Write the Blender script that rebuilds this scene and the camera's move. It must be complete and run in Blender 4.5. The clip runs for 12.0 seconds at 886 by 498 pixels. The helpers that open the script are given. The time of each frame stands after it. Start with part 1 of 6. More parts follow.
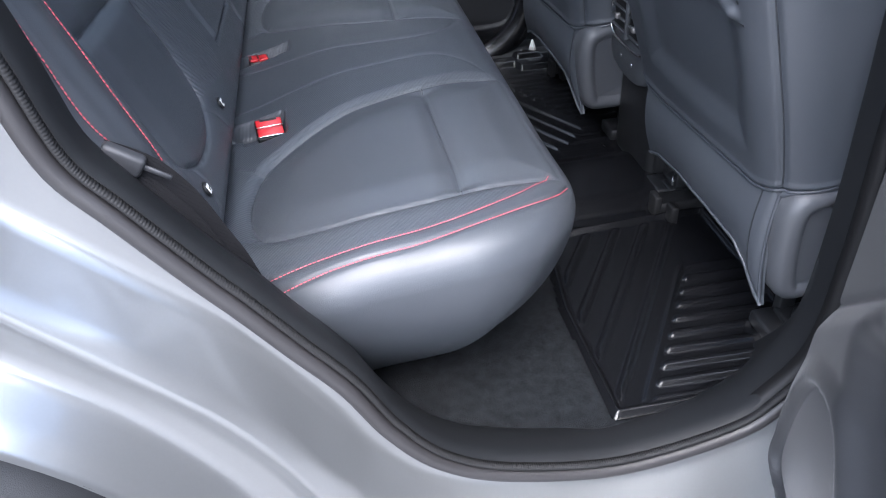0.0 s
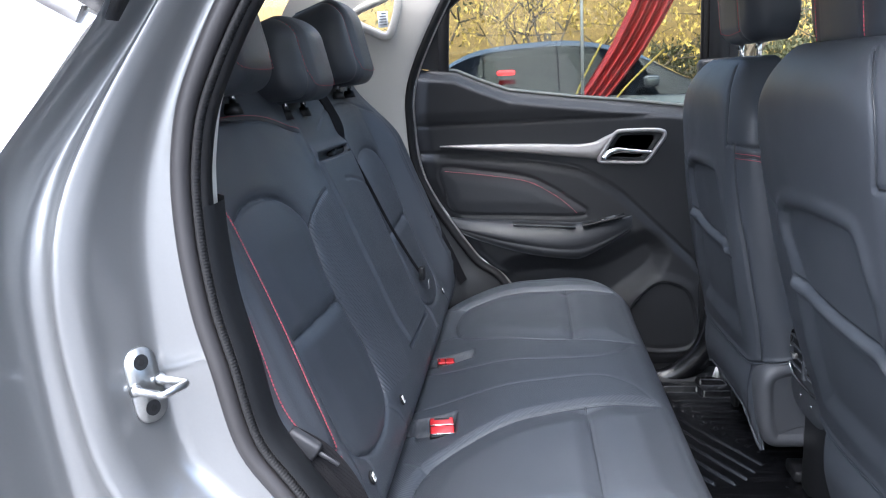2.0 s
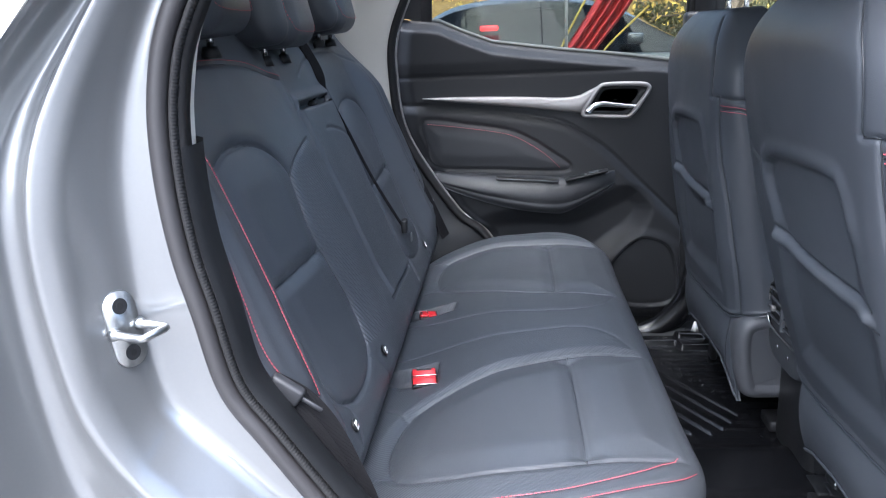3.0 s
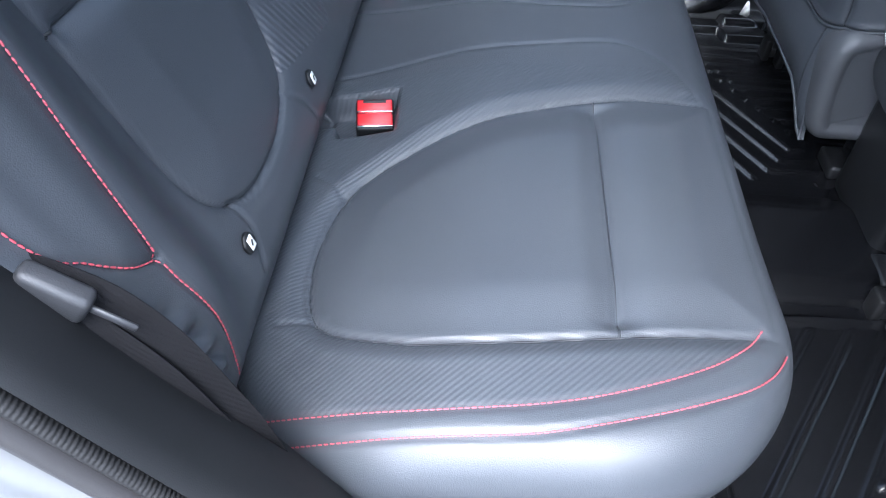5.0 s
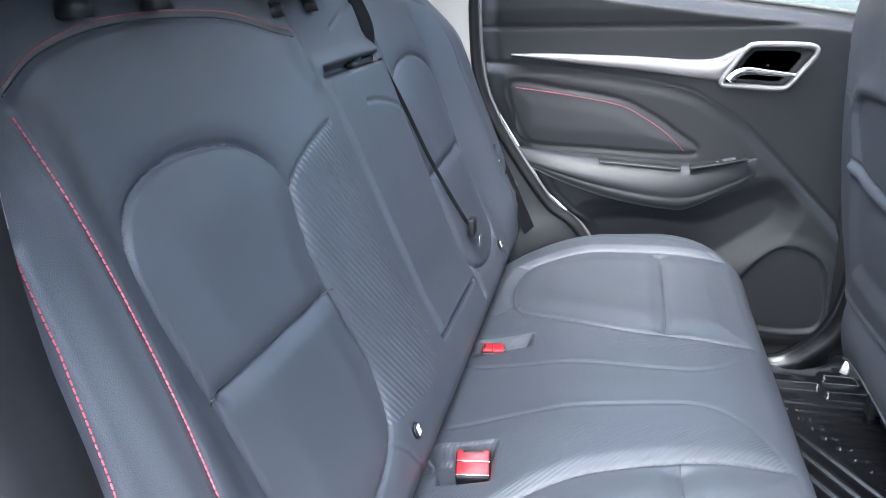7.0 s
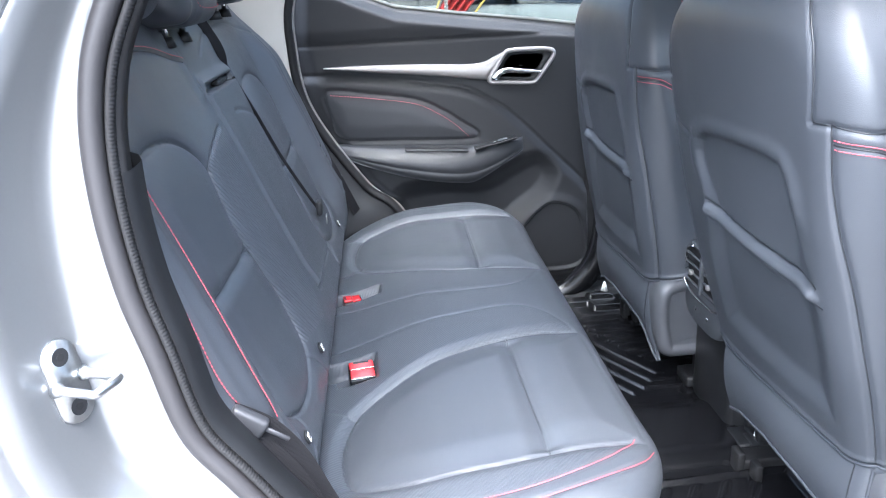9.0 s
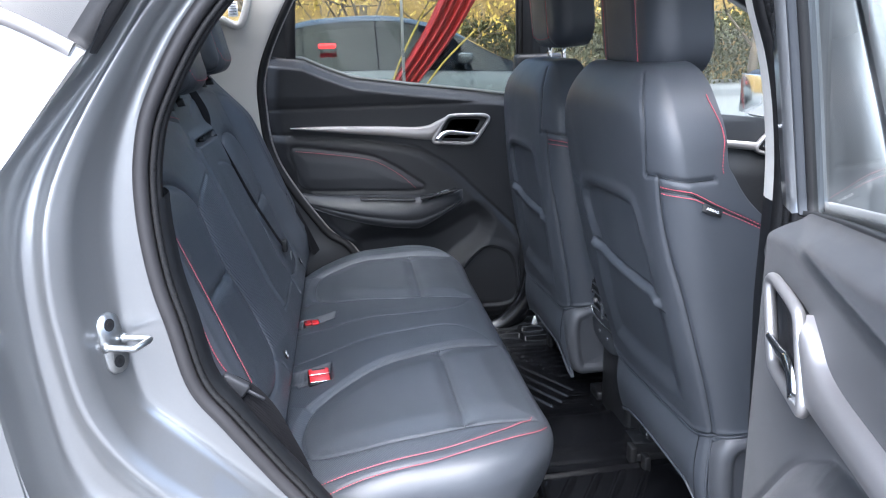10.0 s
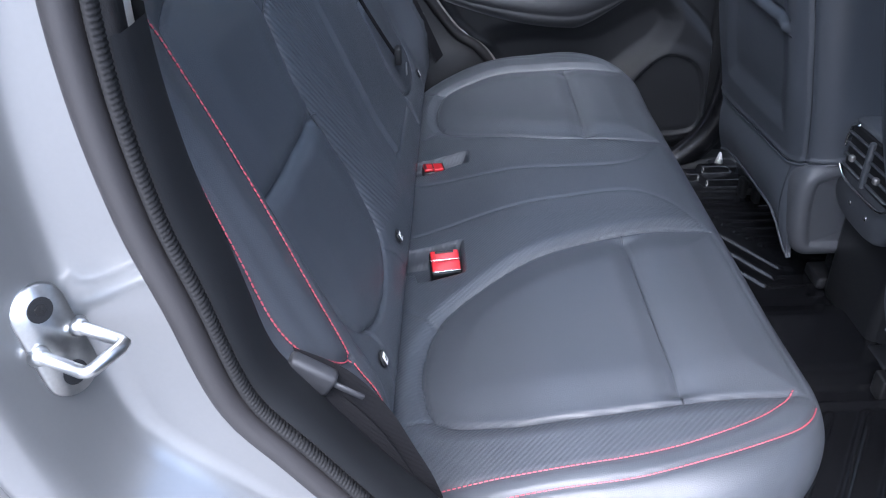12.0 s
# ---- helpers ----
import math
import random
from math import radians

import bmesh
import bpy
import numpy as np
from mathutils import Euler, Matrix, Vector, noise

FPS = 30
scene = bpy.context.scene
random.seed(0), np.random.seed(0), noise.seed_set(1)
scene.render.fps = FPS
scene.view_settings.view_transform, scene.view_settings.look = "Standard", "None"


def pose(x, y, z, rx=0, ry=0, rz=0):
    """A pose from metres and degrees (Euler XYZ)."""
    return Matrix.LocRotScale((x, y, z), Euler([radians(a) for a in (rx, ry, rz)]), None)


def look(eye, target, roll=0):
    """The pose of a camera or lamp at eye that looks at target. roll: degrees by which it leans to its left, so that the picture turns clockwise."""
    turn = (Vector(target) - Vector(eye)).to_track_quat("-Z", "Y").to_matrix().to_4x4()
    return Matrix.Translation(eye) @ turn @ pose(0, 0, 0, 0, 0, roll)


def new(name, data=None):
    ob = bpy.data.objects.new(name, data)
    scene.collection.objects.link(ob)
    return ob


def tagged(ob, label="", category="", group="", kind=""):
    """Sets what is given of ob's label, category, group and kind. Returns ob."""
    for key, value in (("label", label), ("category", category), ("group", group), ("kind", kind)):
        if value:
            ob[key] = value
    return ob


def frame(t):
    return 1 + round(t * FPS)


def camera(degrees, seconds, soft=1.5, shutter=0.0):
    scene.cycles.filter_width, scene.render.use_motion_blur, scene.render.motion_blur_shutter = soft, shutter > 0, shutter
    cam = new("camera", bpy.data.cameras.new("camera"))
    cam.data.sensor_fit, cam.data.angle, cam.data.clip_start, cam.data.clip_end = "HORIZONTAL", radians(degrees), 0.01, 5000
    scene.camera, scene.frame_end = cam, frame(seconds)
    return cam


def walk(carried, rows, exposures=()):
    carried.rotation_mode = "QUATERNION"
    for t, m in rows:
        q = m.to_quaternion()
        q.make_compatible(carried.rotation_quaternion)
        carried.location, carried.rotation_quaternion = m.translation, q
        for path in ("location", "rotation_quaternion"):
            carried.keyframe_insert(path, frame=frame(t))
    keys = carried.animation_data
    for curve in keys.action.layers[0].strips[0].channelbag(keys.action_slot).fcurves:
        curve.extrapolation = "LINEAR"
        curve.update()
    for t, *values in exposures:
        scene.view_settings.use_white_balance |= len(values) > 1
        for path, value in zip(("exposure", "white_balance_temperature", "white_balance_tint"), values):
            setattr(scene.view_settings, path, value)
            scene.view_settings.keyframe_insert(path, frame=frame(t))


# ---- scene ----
cam = camera(61.7, 12.0, soft=1.1)
PATH = [
    (0, (0.197, -1.408, 1.251), (0.422, 0.18, 0.056), -3.5),
    (0.5, (0.243, -1.462, 1.288), (0.309, 0.286, 0.32), -2.6),
    (1, (0.251, -1.483, 1.296), (0.173, 0.359, 0.52), -2.9),
    (1.5, (0.253, -1.494, 1.307), (0.07, 0.416, 0.741), -3.2),
    (2, (0.254, -1.496, 1.313), (0.021, 0.438, 0.86), -3.3),
    (2.5, (0.257, -1.496, 1.311), (0.021, 0.439, 0.864), -3.2),
    (3, (0.249, -1.491, 1.295), (0.064, 0.419, 0.734), -2.7),
    (3.2, (0.239, -1.496, 1.274), (0.09, 0.384, 0.608), -2.5),
    (4.8, (0.213, -0.973, 1.221), (0.151, 0.422, -0.21), 1.9),
    (5, (0.214, -0.966, 1.219), (0.132, 0.427, -0.214), 1.8),
    (5.5, (0.223, -0.972, 1.224), (0.059, 0.48, -0.142), 0.7),
    (6, (0.243, -0.995, 1.245), (-0.035, 0.588, 0.053), -0.6),
    (6.5, (0.242, -1.024, 1.27), (-0.152, 0.709, 0.352), -1.7),
    (6.7, (0.245, -1.027, 1.285), (-0.193, 0.749, 0.475), -2.0),
    (8.3, (0.234, -1.06, 1.334), (-0.09, 0.822, 0.74), -2.6),
    (8.5, (0.216, -1.125, 1.319), (0.036, 0.757, 0.666), -3.1),
    (9, (0.151, -1.424, 1.345), (0.282, 0.446, 0.648), -3.0),
    (9.5, (0.125, -1.617, 1.376), (0.389, 0.268, 0.761), -2.3),
    (10, (0.161, -1.754, 1.388), (0.409, 0.152, 0.835), -1.6),
    (10.5, (0.184, -1.834, 1.389), (0.377, 0.081, 0.844), -1.4),
    (11, (0.169, -1.835, 1.38), (0.289, 0.063, 0.762), -1.9),
    (11.5, (0.094, -1.589, 1.337), (0.11, 0.213, 0.469), -2.5),
    (12, (0.11, -1.166, 1.307), (0.042, 0.517, 0.228), -2.8),
]
walk(cam, [(t, look(eye, target, roll)) for t, eye, target, roll in PATH], exposures=[(0, 2.50, 5500, 11), (0.5, 2.67, 5500, 12), (1, 2.78, 5500, 12), (2, 2.63, 5550, 10), (3, 2.68, 5500, 10), (5, 2.85, 5250, 8), (6.5, 3.78, 5500, 9), (8.5, 3.80, 5650, 9), (9, 3.62, 5500, 9), (9.5, 2.98, 5450, 9), (10.5, 2.33, 5400, 10), (11.4, 2.13, 5450, 9), (12, 2.53, 5300, 13)])

# ---- world and sun ----
world = bpy.data.worlds.new("overcast_sky")
scene.world = world
world.use_nodes = True
wn = world.node_tree.nodes
sky = wn.new("ShaderNodeTexSky")
sky.sky_type, sky.sun_disc = "NISHITA", False
sky.sun_elevation, sky.sun_rotation = radians(61), radians(195)
sky.air_density, sky.dust_density, sky.ozone_density = 1.0, 8.0, 1.5
wn["Background"].inputs[1].default_value = 0.15
world.node_tree.links.new(sky.outputs[0], wn["Background"].inputs[0])
sun_data = bpy.data.lights.new("sun", "SUN")
sun_data.energy, sun_data.angle, sun_data.color = 1.7, radians(110), (1.0, 0.97, 0.93)
sun = new("sun", sun_data)
sun.matrix_world = look((-0.8, -3.4, 7.0), (0.1, 0, 0.8))


# ---- materials ----
def material(name, colour, rough=0.5, metal=0.0, grain=0.0, grain_size=200.0, spread=0.12, stain_size=4.0, coat=0.0, spec=0.5, sheen=0.0):
    """A surface with colour variation at two scales and fine relief."""
    m = bpy.data.materials.new(name)
    m.use_nodes = True
    nt = m.node_tree
    p = nt.nodes["Principled BSDF"]
    p.inputs["Roughness"].default_value, p.inputs["Metallic"].default_value = rough, metal
    p.inputs["Coat Weight"].default_value, p.inputs["Coat Roughness"].default_value = coat, 0.06
    p.inputs["Specular IOR Level"].default_value = spec
    p.inputs["Sheen Weight"].default_value = sheen
    co = nt.nodes.new("ShaderNodeTexCoord")
    big = nt.nodes.new("ShaderNodeTexNoise")
    big.inputs["Scale"].default_value, big.inputs["Detail"].default_value = stain_size, 5.0
    fine = nt.nodes.new("ShaderNodeTexNoise")
    fine.inputs["Scale"].default_value, fine.inputs["Detail"].default_value = grain_size, 3.0
    add = nt.nodes.new("ShaderNodeMath")
    add.operation = "ADD"
    ramp = nt.nodes.new("ShaderNodeMapRange")
    ramp.inputs[1].default_value, ramp.inputs[2].default_value = 0.6, 1.4
    ramp.inputs[3].default_value, ramp.inputs[4].default_value = 1 - spread, 1 + spread
    mul = nt.nodes.new("ShaderNodeVectorMath")
    mul.operation = "MULTIPLY"
    mul.inputs[0].default_value = colour[:3]
    for t in (big, fine):
        nt.links.new(co.outputs["Object"], t.inputs["Vector"])
    nt.links.new(big.outputs[0], add.inputs[0])
    nt.links.new(fine.outputs[0], add.inputs[1])
    nt.links.new(add.outputs[0], ramp.inputs[0])
    nt.links.new(ramp.outputs[0], mul.inputs[1])
    nt.links.new(mul.outputs[0], p.inputs["Base Color"])
    rr = nt.nodes.new("ShaderNodeMapRange")
    rr.inputs[1].default_value, rr.inputs[2].default_value = 0.3, 0.7
    rr.inputs[3].default_value, rr.inputs[4].default_value = rough * 0.85, min(1, rough * 1.15)
    nt.links.new(big.outputs[0], rr.inputs[0])
    nt.links.new(rr.outputs[0], p.inputs["Roughness"])
    if grain:
        bump = nt.nodes.new("ShaderNodeBump")
        bump.inputs["Strength"].default_value, bump.inputs["Distance"].default_value = grain, 0.001
        nt.links.new(fine.outputs[0], bump.inputs["Height"])
        nt.links.new(bump.outputs[0], p.inputs["Normal"])
    return m


def ribbed(m, scale, strength, turn=(0, 0, 0.8), distance=0.002):
    """Adds fine diagonal ribs to a material's relief."""
    nt = m.node_tree
    p = nt.nodes["Principled BSDF"]
    co = nt.nodes.new("ShaderNodeTexCoord")
    mp = nt.nodes.new("ShaderNodeMapping")
    mp.inputs["Rotation"].default_value = turn or (0, 0, 0)
    wave = nt.nodes.new("ShaderNodeTexWave")
    wave.bands_direction = "DIAGONAL" if turn is None else "X"
    wave.inputs["Scale"].default_value, wave.inputs["Distortion"].default_value = scale, 0.15
    bump = nt.nodes.new("ShaderNodeBump")
    bump.inputs["Strength"].default_value, bump.inputs["Distance"].default_value = strength, distance
    nt.links.new(co.outputs["Object"], mp.inputs[0])
    nt.links.new(mp.outputs[0], wave.inputs[0])
    nt.links.new(wave.outputs["Fac"], bump.inputs["Height"])
    if p.inputs["Normal"].links:
        nt.links.new(p.inputs["Normal"].links[0].from_socket, bump.inputs["Normal"])
    nt.links.new(bump.outputs[0], p.inputs["Normal"])
    return m


def glass(name, tint, gloss_rough=0.0):
    m = bpy.data.materials.new(name)
    m.use_nodes = True
    nt = m.node_tree
    nt.nodes.remove(nt.nodes["Principled BSDF"])
    clear, gloss = nt.nodes.new("ShaderNodeBsdfTransparent"), nt.nodes.new("ShaderNodeBsdfGlossy")
    clear.inputs[0].default_value = (*tint, 1)
    gloss.inputs["Roughness"].default_value = gloss_rough
    fres, mix = nt.nodes.new("ShaderNodeFresnel"), nt.nodes.new("ShaderNodeMixShader")
    fres.inputs[0].default_value = 1.5
    nt.links.new(fres.outputs[0], mix.inputs[0])
    nt.links.new(clear.outputs[0], mix.inputs[1])
    nt.links.new(gloss.outputs[0], mix.inputs[2])
    nt.links.new(mix.outputs[0], nt.nodes["Material Output"].inputs[0])
    return m


LEATHER = material("dark_leather", (0.043, 0.048, 0.056), 0.42, grain=0.3, grain_size=900, spread=0.10, stain_size=6, spec=0.5)
LEATHER_RIBBED = ribbed(material("ribbed_leather", (0.043, 0.048, 0.056), 0.42, grain=0.2, grain_size=900, spread=0.1, spec=0.5), 62, 0.18)
PIPING = material("dark_piping", (0.015, 0.017, 0.020), 0.45)
RED_THREAD = material("red_thread", (0.42, 0.07, 0.095), 0.6, spread=0.2, grain_size=900)
RED_PLASTIC = material("red_plastic", (0.43, 0.012, 0.016), 0.35, spread=0.06)
BLACK_PLASTIC = material("black_plastic", (0.011, 0.0115, 0.0125), 0.42, grain=0.3, grain_size=1200, spec=0.35)
DOOR_PLASTIC = material("grained_door_plastic", (0.0135, 0.0145, 0.0165), 0.50, grain=0.4, grain_size=1100, spread=0.1, spec=0.35)
SOFT_VINYL = material("padded_vinyl", (0.014, 0.0156, 0.0185), 0.45, grain=0.35, grain_size=800)
RUBBER = material("black_rubber", (0.010, 0.010, 0.0105), 0.55, spec=0.25, grain=0.3, grain_size=600, spread=0.2)
MAT_RUBBER = material("moulded_mat", (0.0045, 0.0047, 0.0055), 0.24, spec=0.5, grain=0.25, grain_size=500, spread=0.2)
CARPET = material("dark_carpet", (0.011, 0.012, 0.0135), 0.95, grain=1.0, grain_size=700, spread=0.75, stain_size=55, spec=0.05)
PAINT = material("silver_paint", (0.235, 0.241, 0.246), 0.31, metal=0.75, spread=0.02, grain_size=300, stain_size=1.5, coat=1.0)
PAINT_FAR = material("far_grey_paint", (0.09, 0.095, 0.105), 0.25, metal=0.5, spread=0.05, coat=1.0)
SATIN = material("satin_silver", (0.33, 0.318, 0.31), 0.45, metal=0.75, spread=0.05, grain_size=900)
CHROME = material("chrome", (0.8, 0.8, 0.8), 0.12, metal=1.0, spread=0.04)
STEEL = material("plated_steel", (0.42, 0.43, 0.43), 0.30, metal=1.0, spread=0.12, grain_size=300)
BEIGE = material("beige_pillar_trim", (0.56, 0.545, 0.50), 0.75, grain=0.4, grain_size=900, spread=0.06)
WEBBING = ribbed(material("belt_webbing", (0.006, 0.006, 0.007), 0.8, grain=0.6, grain_size=900, spec=0.12), 110, 0.2, (0, 0.7, 0))
WHITE_PLASTIC = material("white_plastic", (0.8, 0.8, 0.78), 0.4, spread=0.05)
TRIM_PLASTIC = material("dark_trim_plastic", (0.009, 0.0098, 0.011), 0.6, grain=0.12, grain_size=900, spec=0.2)
for m in (DOOR_PLASTIC, SOFT_VINYL):
    m.node_tree.nodes["Principled BSDF"].inputs["Sheen Weight"].default_value = 0.15
    m.node_tree.nodes["Principled BSDF"].inputs["Sheen Roughness"].default_value = 0.4
GREY_PLASTIC = material("grey_plastic", (0.05, 0.054, 0.06), 0.45, grain=0.3, grain_size=900)
GLASS = glass("window_glass", (0.82, 0.86, 0.84))
# slightly tinted glass, darkened further to dim the bright view outside
DIMMING_GLASS = glass("dimming_window_glass", (0.40, 0.42, 0.37))
DARK_GLASS = glass("tinted_glass", (0.10, 0.11, 0.12))


# ---- mesh helpers ----
def spline(pts, n, closed=False):
    """n points evenly along a smooth curve through pts."""
    p = np.array(pts, float)
    k = len(p)
    out = []
    for i in range(k if closed else k - 1):
        if closed:
            a, b, c, d = (p[(i + j) % k] for j in (-1, 0, 1, 2))
        else:
            a, b, c, d = p[max(i - 1, 0)], p[i], p[i + 1], p[min(i + 2, k - 1)]
        for t in np.linspace(0, 1, 24, endpoint=False):
            out.append(0.5 * (2 * b + (c - a) * t + (2 * a - 5 * b + 4 * c - d) * t**2 + (3 * b - a - 3 * c + d) * t**3))
    out.append(p[0] if closed else p[-1])
    out = np.array(out)
    s = np.r_[0, np.cumsum(np.linalg.norm(np.diff(out, axis=0), axis=1))]
    u = np.linspace(0, s[-1], n, endpoint=not closed)
    return np.stack([np.interp(u, s, out[:, i]) for i in range(out.shape[1])], 1)


def near_line(u, v, pts):
    """Distance of the points (u, v) from a polyline."""
    p = np.array(pts, float)
    best = np.full(np.shape(u), 9.0)
    for (ax, ay), (bx, by) in zip(p[:-1], p[1:]):
        dx, dy = bx - ax, by - ay
        t = np.clip(((u - ax) * dx + (v - ay) * dy) / (dx * dx + dy * dy + 1e-12), 0, 1)
        best = np.minimum(best, np.hypot(u - ax - t * dx, v - ay - t * dy))
    return best


def in_shape(u, v, pts):
    """Signed distance from a closed polyline, positive inside."""
    p = [tuple(q) for q in pts]
    inside = np.zeros(np.shape(u), bool)
    for (ax, ay), (bx, by) in zip(p, p[1:] + p[:1]):
        cross = ((ay > v) != (by > v)) & (u < (bx - ax) * (v - ay) / (by - ay + 1e-12) + ax)
        inside ^= cross
    return np.where(inside, 1, -1) * near_line(u, v, p + p[:1])


def step01(x, a, b):
    t = np.clip((x - a) / (b - a), 0, 1)
    return t * t * (3 - 2 * t)


def mesh_ob(name, verts, faces, mats, parent=None, label="", index=None, smooth=True):
    me = bpy.data.meshes.new(name)
    me.from_pydata([tuple(map(float, v)) for v in verts], [], [tuple(map(int, f)) for f in faces])
    for m in mats if isinstance(mats, (list, tuple)) else [mats]:
        me.materials.append(m)
    if index is not None:
        me.polygons.foreach_set("material_index", np.asarray(index, np.int32))
    me.polygons.foreach_set("use_smooth", np.full(len(me.polygons), smooth))
    me.update()
    ob = new(name, me)
    under(ob, parent)
    if label:
        ob["label"] = label
    return ob


def part(name, bm, mat, parent=None, label="", smooth=True):
    me = bpy.data.meshes.new(name)
    bmesh.ops.recalc_face_normals(bm, faces=bm.faces)
    bm.to_mesh(me)
    bm.free()
    for m in mat if isinstance(mat, (list, tuple)) else [mat]:
        me.materials.append(m)
    me.polygons.foreach_set("use_smooth", np.full(len(me.polygons), smooth))
    ob = new(name, me)
    under(ob, parent)
    if label:
        ob["label"] = label
    return ob


def facing(ob, way):
    """Turns a sheet so that its front looks along way."""
    if sum((p.normal * p.area for p in ob.data.polygons), Vector()).dot(Vector(way)) < 0:
        ob.data.flip_normals()
    return ob


def empty(name, place, label, category, group="", kind=""):
    ob = new(name)
    ob.location = place
    ob.empty_display_size = 0.05
    return tagged(ob, label, category, group, kind)


def under(ob, top):
    """Hangs ob under a thing or part without moving it."""
    if top:
        ob.parent = top
        ob.matrix_parent_inverse = Matrix.Translation(-top.location)
    return ob


def grid_faces(n, m, closed=False):
    i, j = np.meshgrid(np.arange(n - 1 + closed), np.arange(m - 1), indexing="ij")
    i2 = (i + 1) % n
    return np.stack([i * m + j, i2 * m + j, i2 * m + j + 1, i * m + j + 1], -1).reshape(-1, 4)


def loft(name, rows, mat, parent=None, label="", closed=False):
    """A sheet through equal-length rows of points."""
    a = np.stack([np.asarray(r, float) for r in rows], 1)
    n, m = a.shape[:2]
    return mesh_ob(name, a.reshape(-1, 3), grid_faces(n, m, closed), mat, parent, label)


def box(size, place=(0, 0, 0), bevel=0.004, segments=2, turn=None):
    bm = bmesh.new()
    bmesh.ops.create_cube(bm, size=1, matrix=Matrix.Diagonal((*size, 1)))
    if bevel:
        bmesh.ops.bevel(bm, geom=bm.edges[:], offset=min(bevel, min(size) * 0.45), segments=segments, affect="EDGES", profile=0.5)
    bmesh.ops.transform(bm, matrix=Matrix.Translation(place) @ (turn or Matrix()), verts=bm.verts)
    return bm


def join(*bms):
    out = bms[0]
    for b in bms[1:]:
        me = bpy.data.meshes.new("tmp")
        b.to_mesh(me)
        b.free()
        out.from_mesh(me)
        bpy.data.meshes.remove(me)
    return out


def rod(a, b, r, sides=12, r2=None, bevel=0):
    a, b = Vector(a), Vector(b)
    bm = bmesh.new()
    m = Matrix.Translation((a + b) / 2) @ (b - a).to_track_quat("Z", "Y").to_matrix().to_4x4()
    bmesh.ops.create_cone(bm, cap_ends=True, segments=sides, radius1=r, radius2=r if r2 is None else r2, depth=(b - a).length)
    if bevel:
        bmesh.ops.bevel(bm, geom=[e for e in bm.edges if e.is_manifold and e.calc_face_angle() > 1], offset=bevel, segments=2, affect="EDGES")
    bmesh.ops.transform(bm, matrix=m, verts=bm.verts)
    return bm


def sweep(name, path, section, mat, parent=None, label="", closed=False, up=(0, 1, 0), scale=None):
    """Draws a closed section (pairs along side and up) along a path."""
    p = np.asarray(path, float)
    t = np.roll(p, -1, 0) - np.roll(p, 1, 0) if closed else np.gradient(p, axis=0)
    t /= np.linalg.norm(t, axis=1)[:, None] + 1e-12
    up = np.broadcast_to(np.array(up, float), p.shape)
    side = np.cross(t, up)
    side /= np.linalg.norm(side, axis=1)[:, None] + 1e-12
    up2 = np.cross(side, t)
    sec = np.array(section, float)
    k = np.ones(len(p)) if scale is None else np.asarray(scale)
    v = p[:, None] + (side[:, None] * sec[None, :, :1] + up2[:, None] * sec[None, :, 1:]) * k[:, None, None]
    n, m = v.shape[:2]
    i, j = np.meshgrid(np.arange(n - 1 + closed), np.arange(m), indexing="ij")
    i2, j2 = (i + 1) % n, (j + 1) % m
    f = [tuple(q) for q in np.stack([i * m + j, i2 * m + j, i2 * m + j2, i * m + j2], -1).reshape(-1, 4)]
    if not closed:
        f += [tuple(range(m))[::-1], tuple(range((n - 1) * m, n * m))]
    return mesh_ob(name, v.reshape(-1, 3), f, mat, parent, label)


def oval(a, b=None, n=10):
    b = a if b is None else b
    return [(a * math.cos(2 * math.pi * i / n), b * math.sin(2 * math.pi * i / n)) for i in range(n)]


def flat(w, h):
    return [(-w / 2, -h / 2), (w / 2, -h / 2), (w / 2, h / 2), (-w / 2, h / 2)]


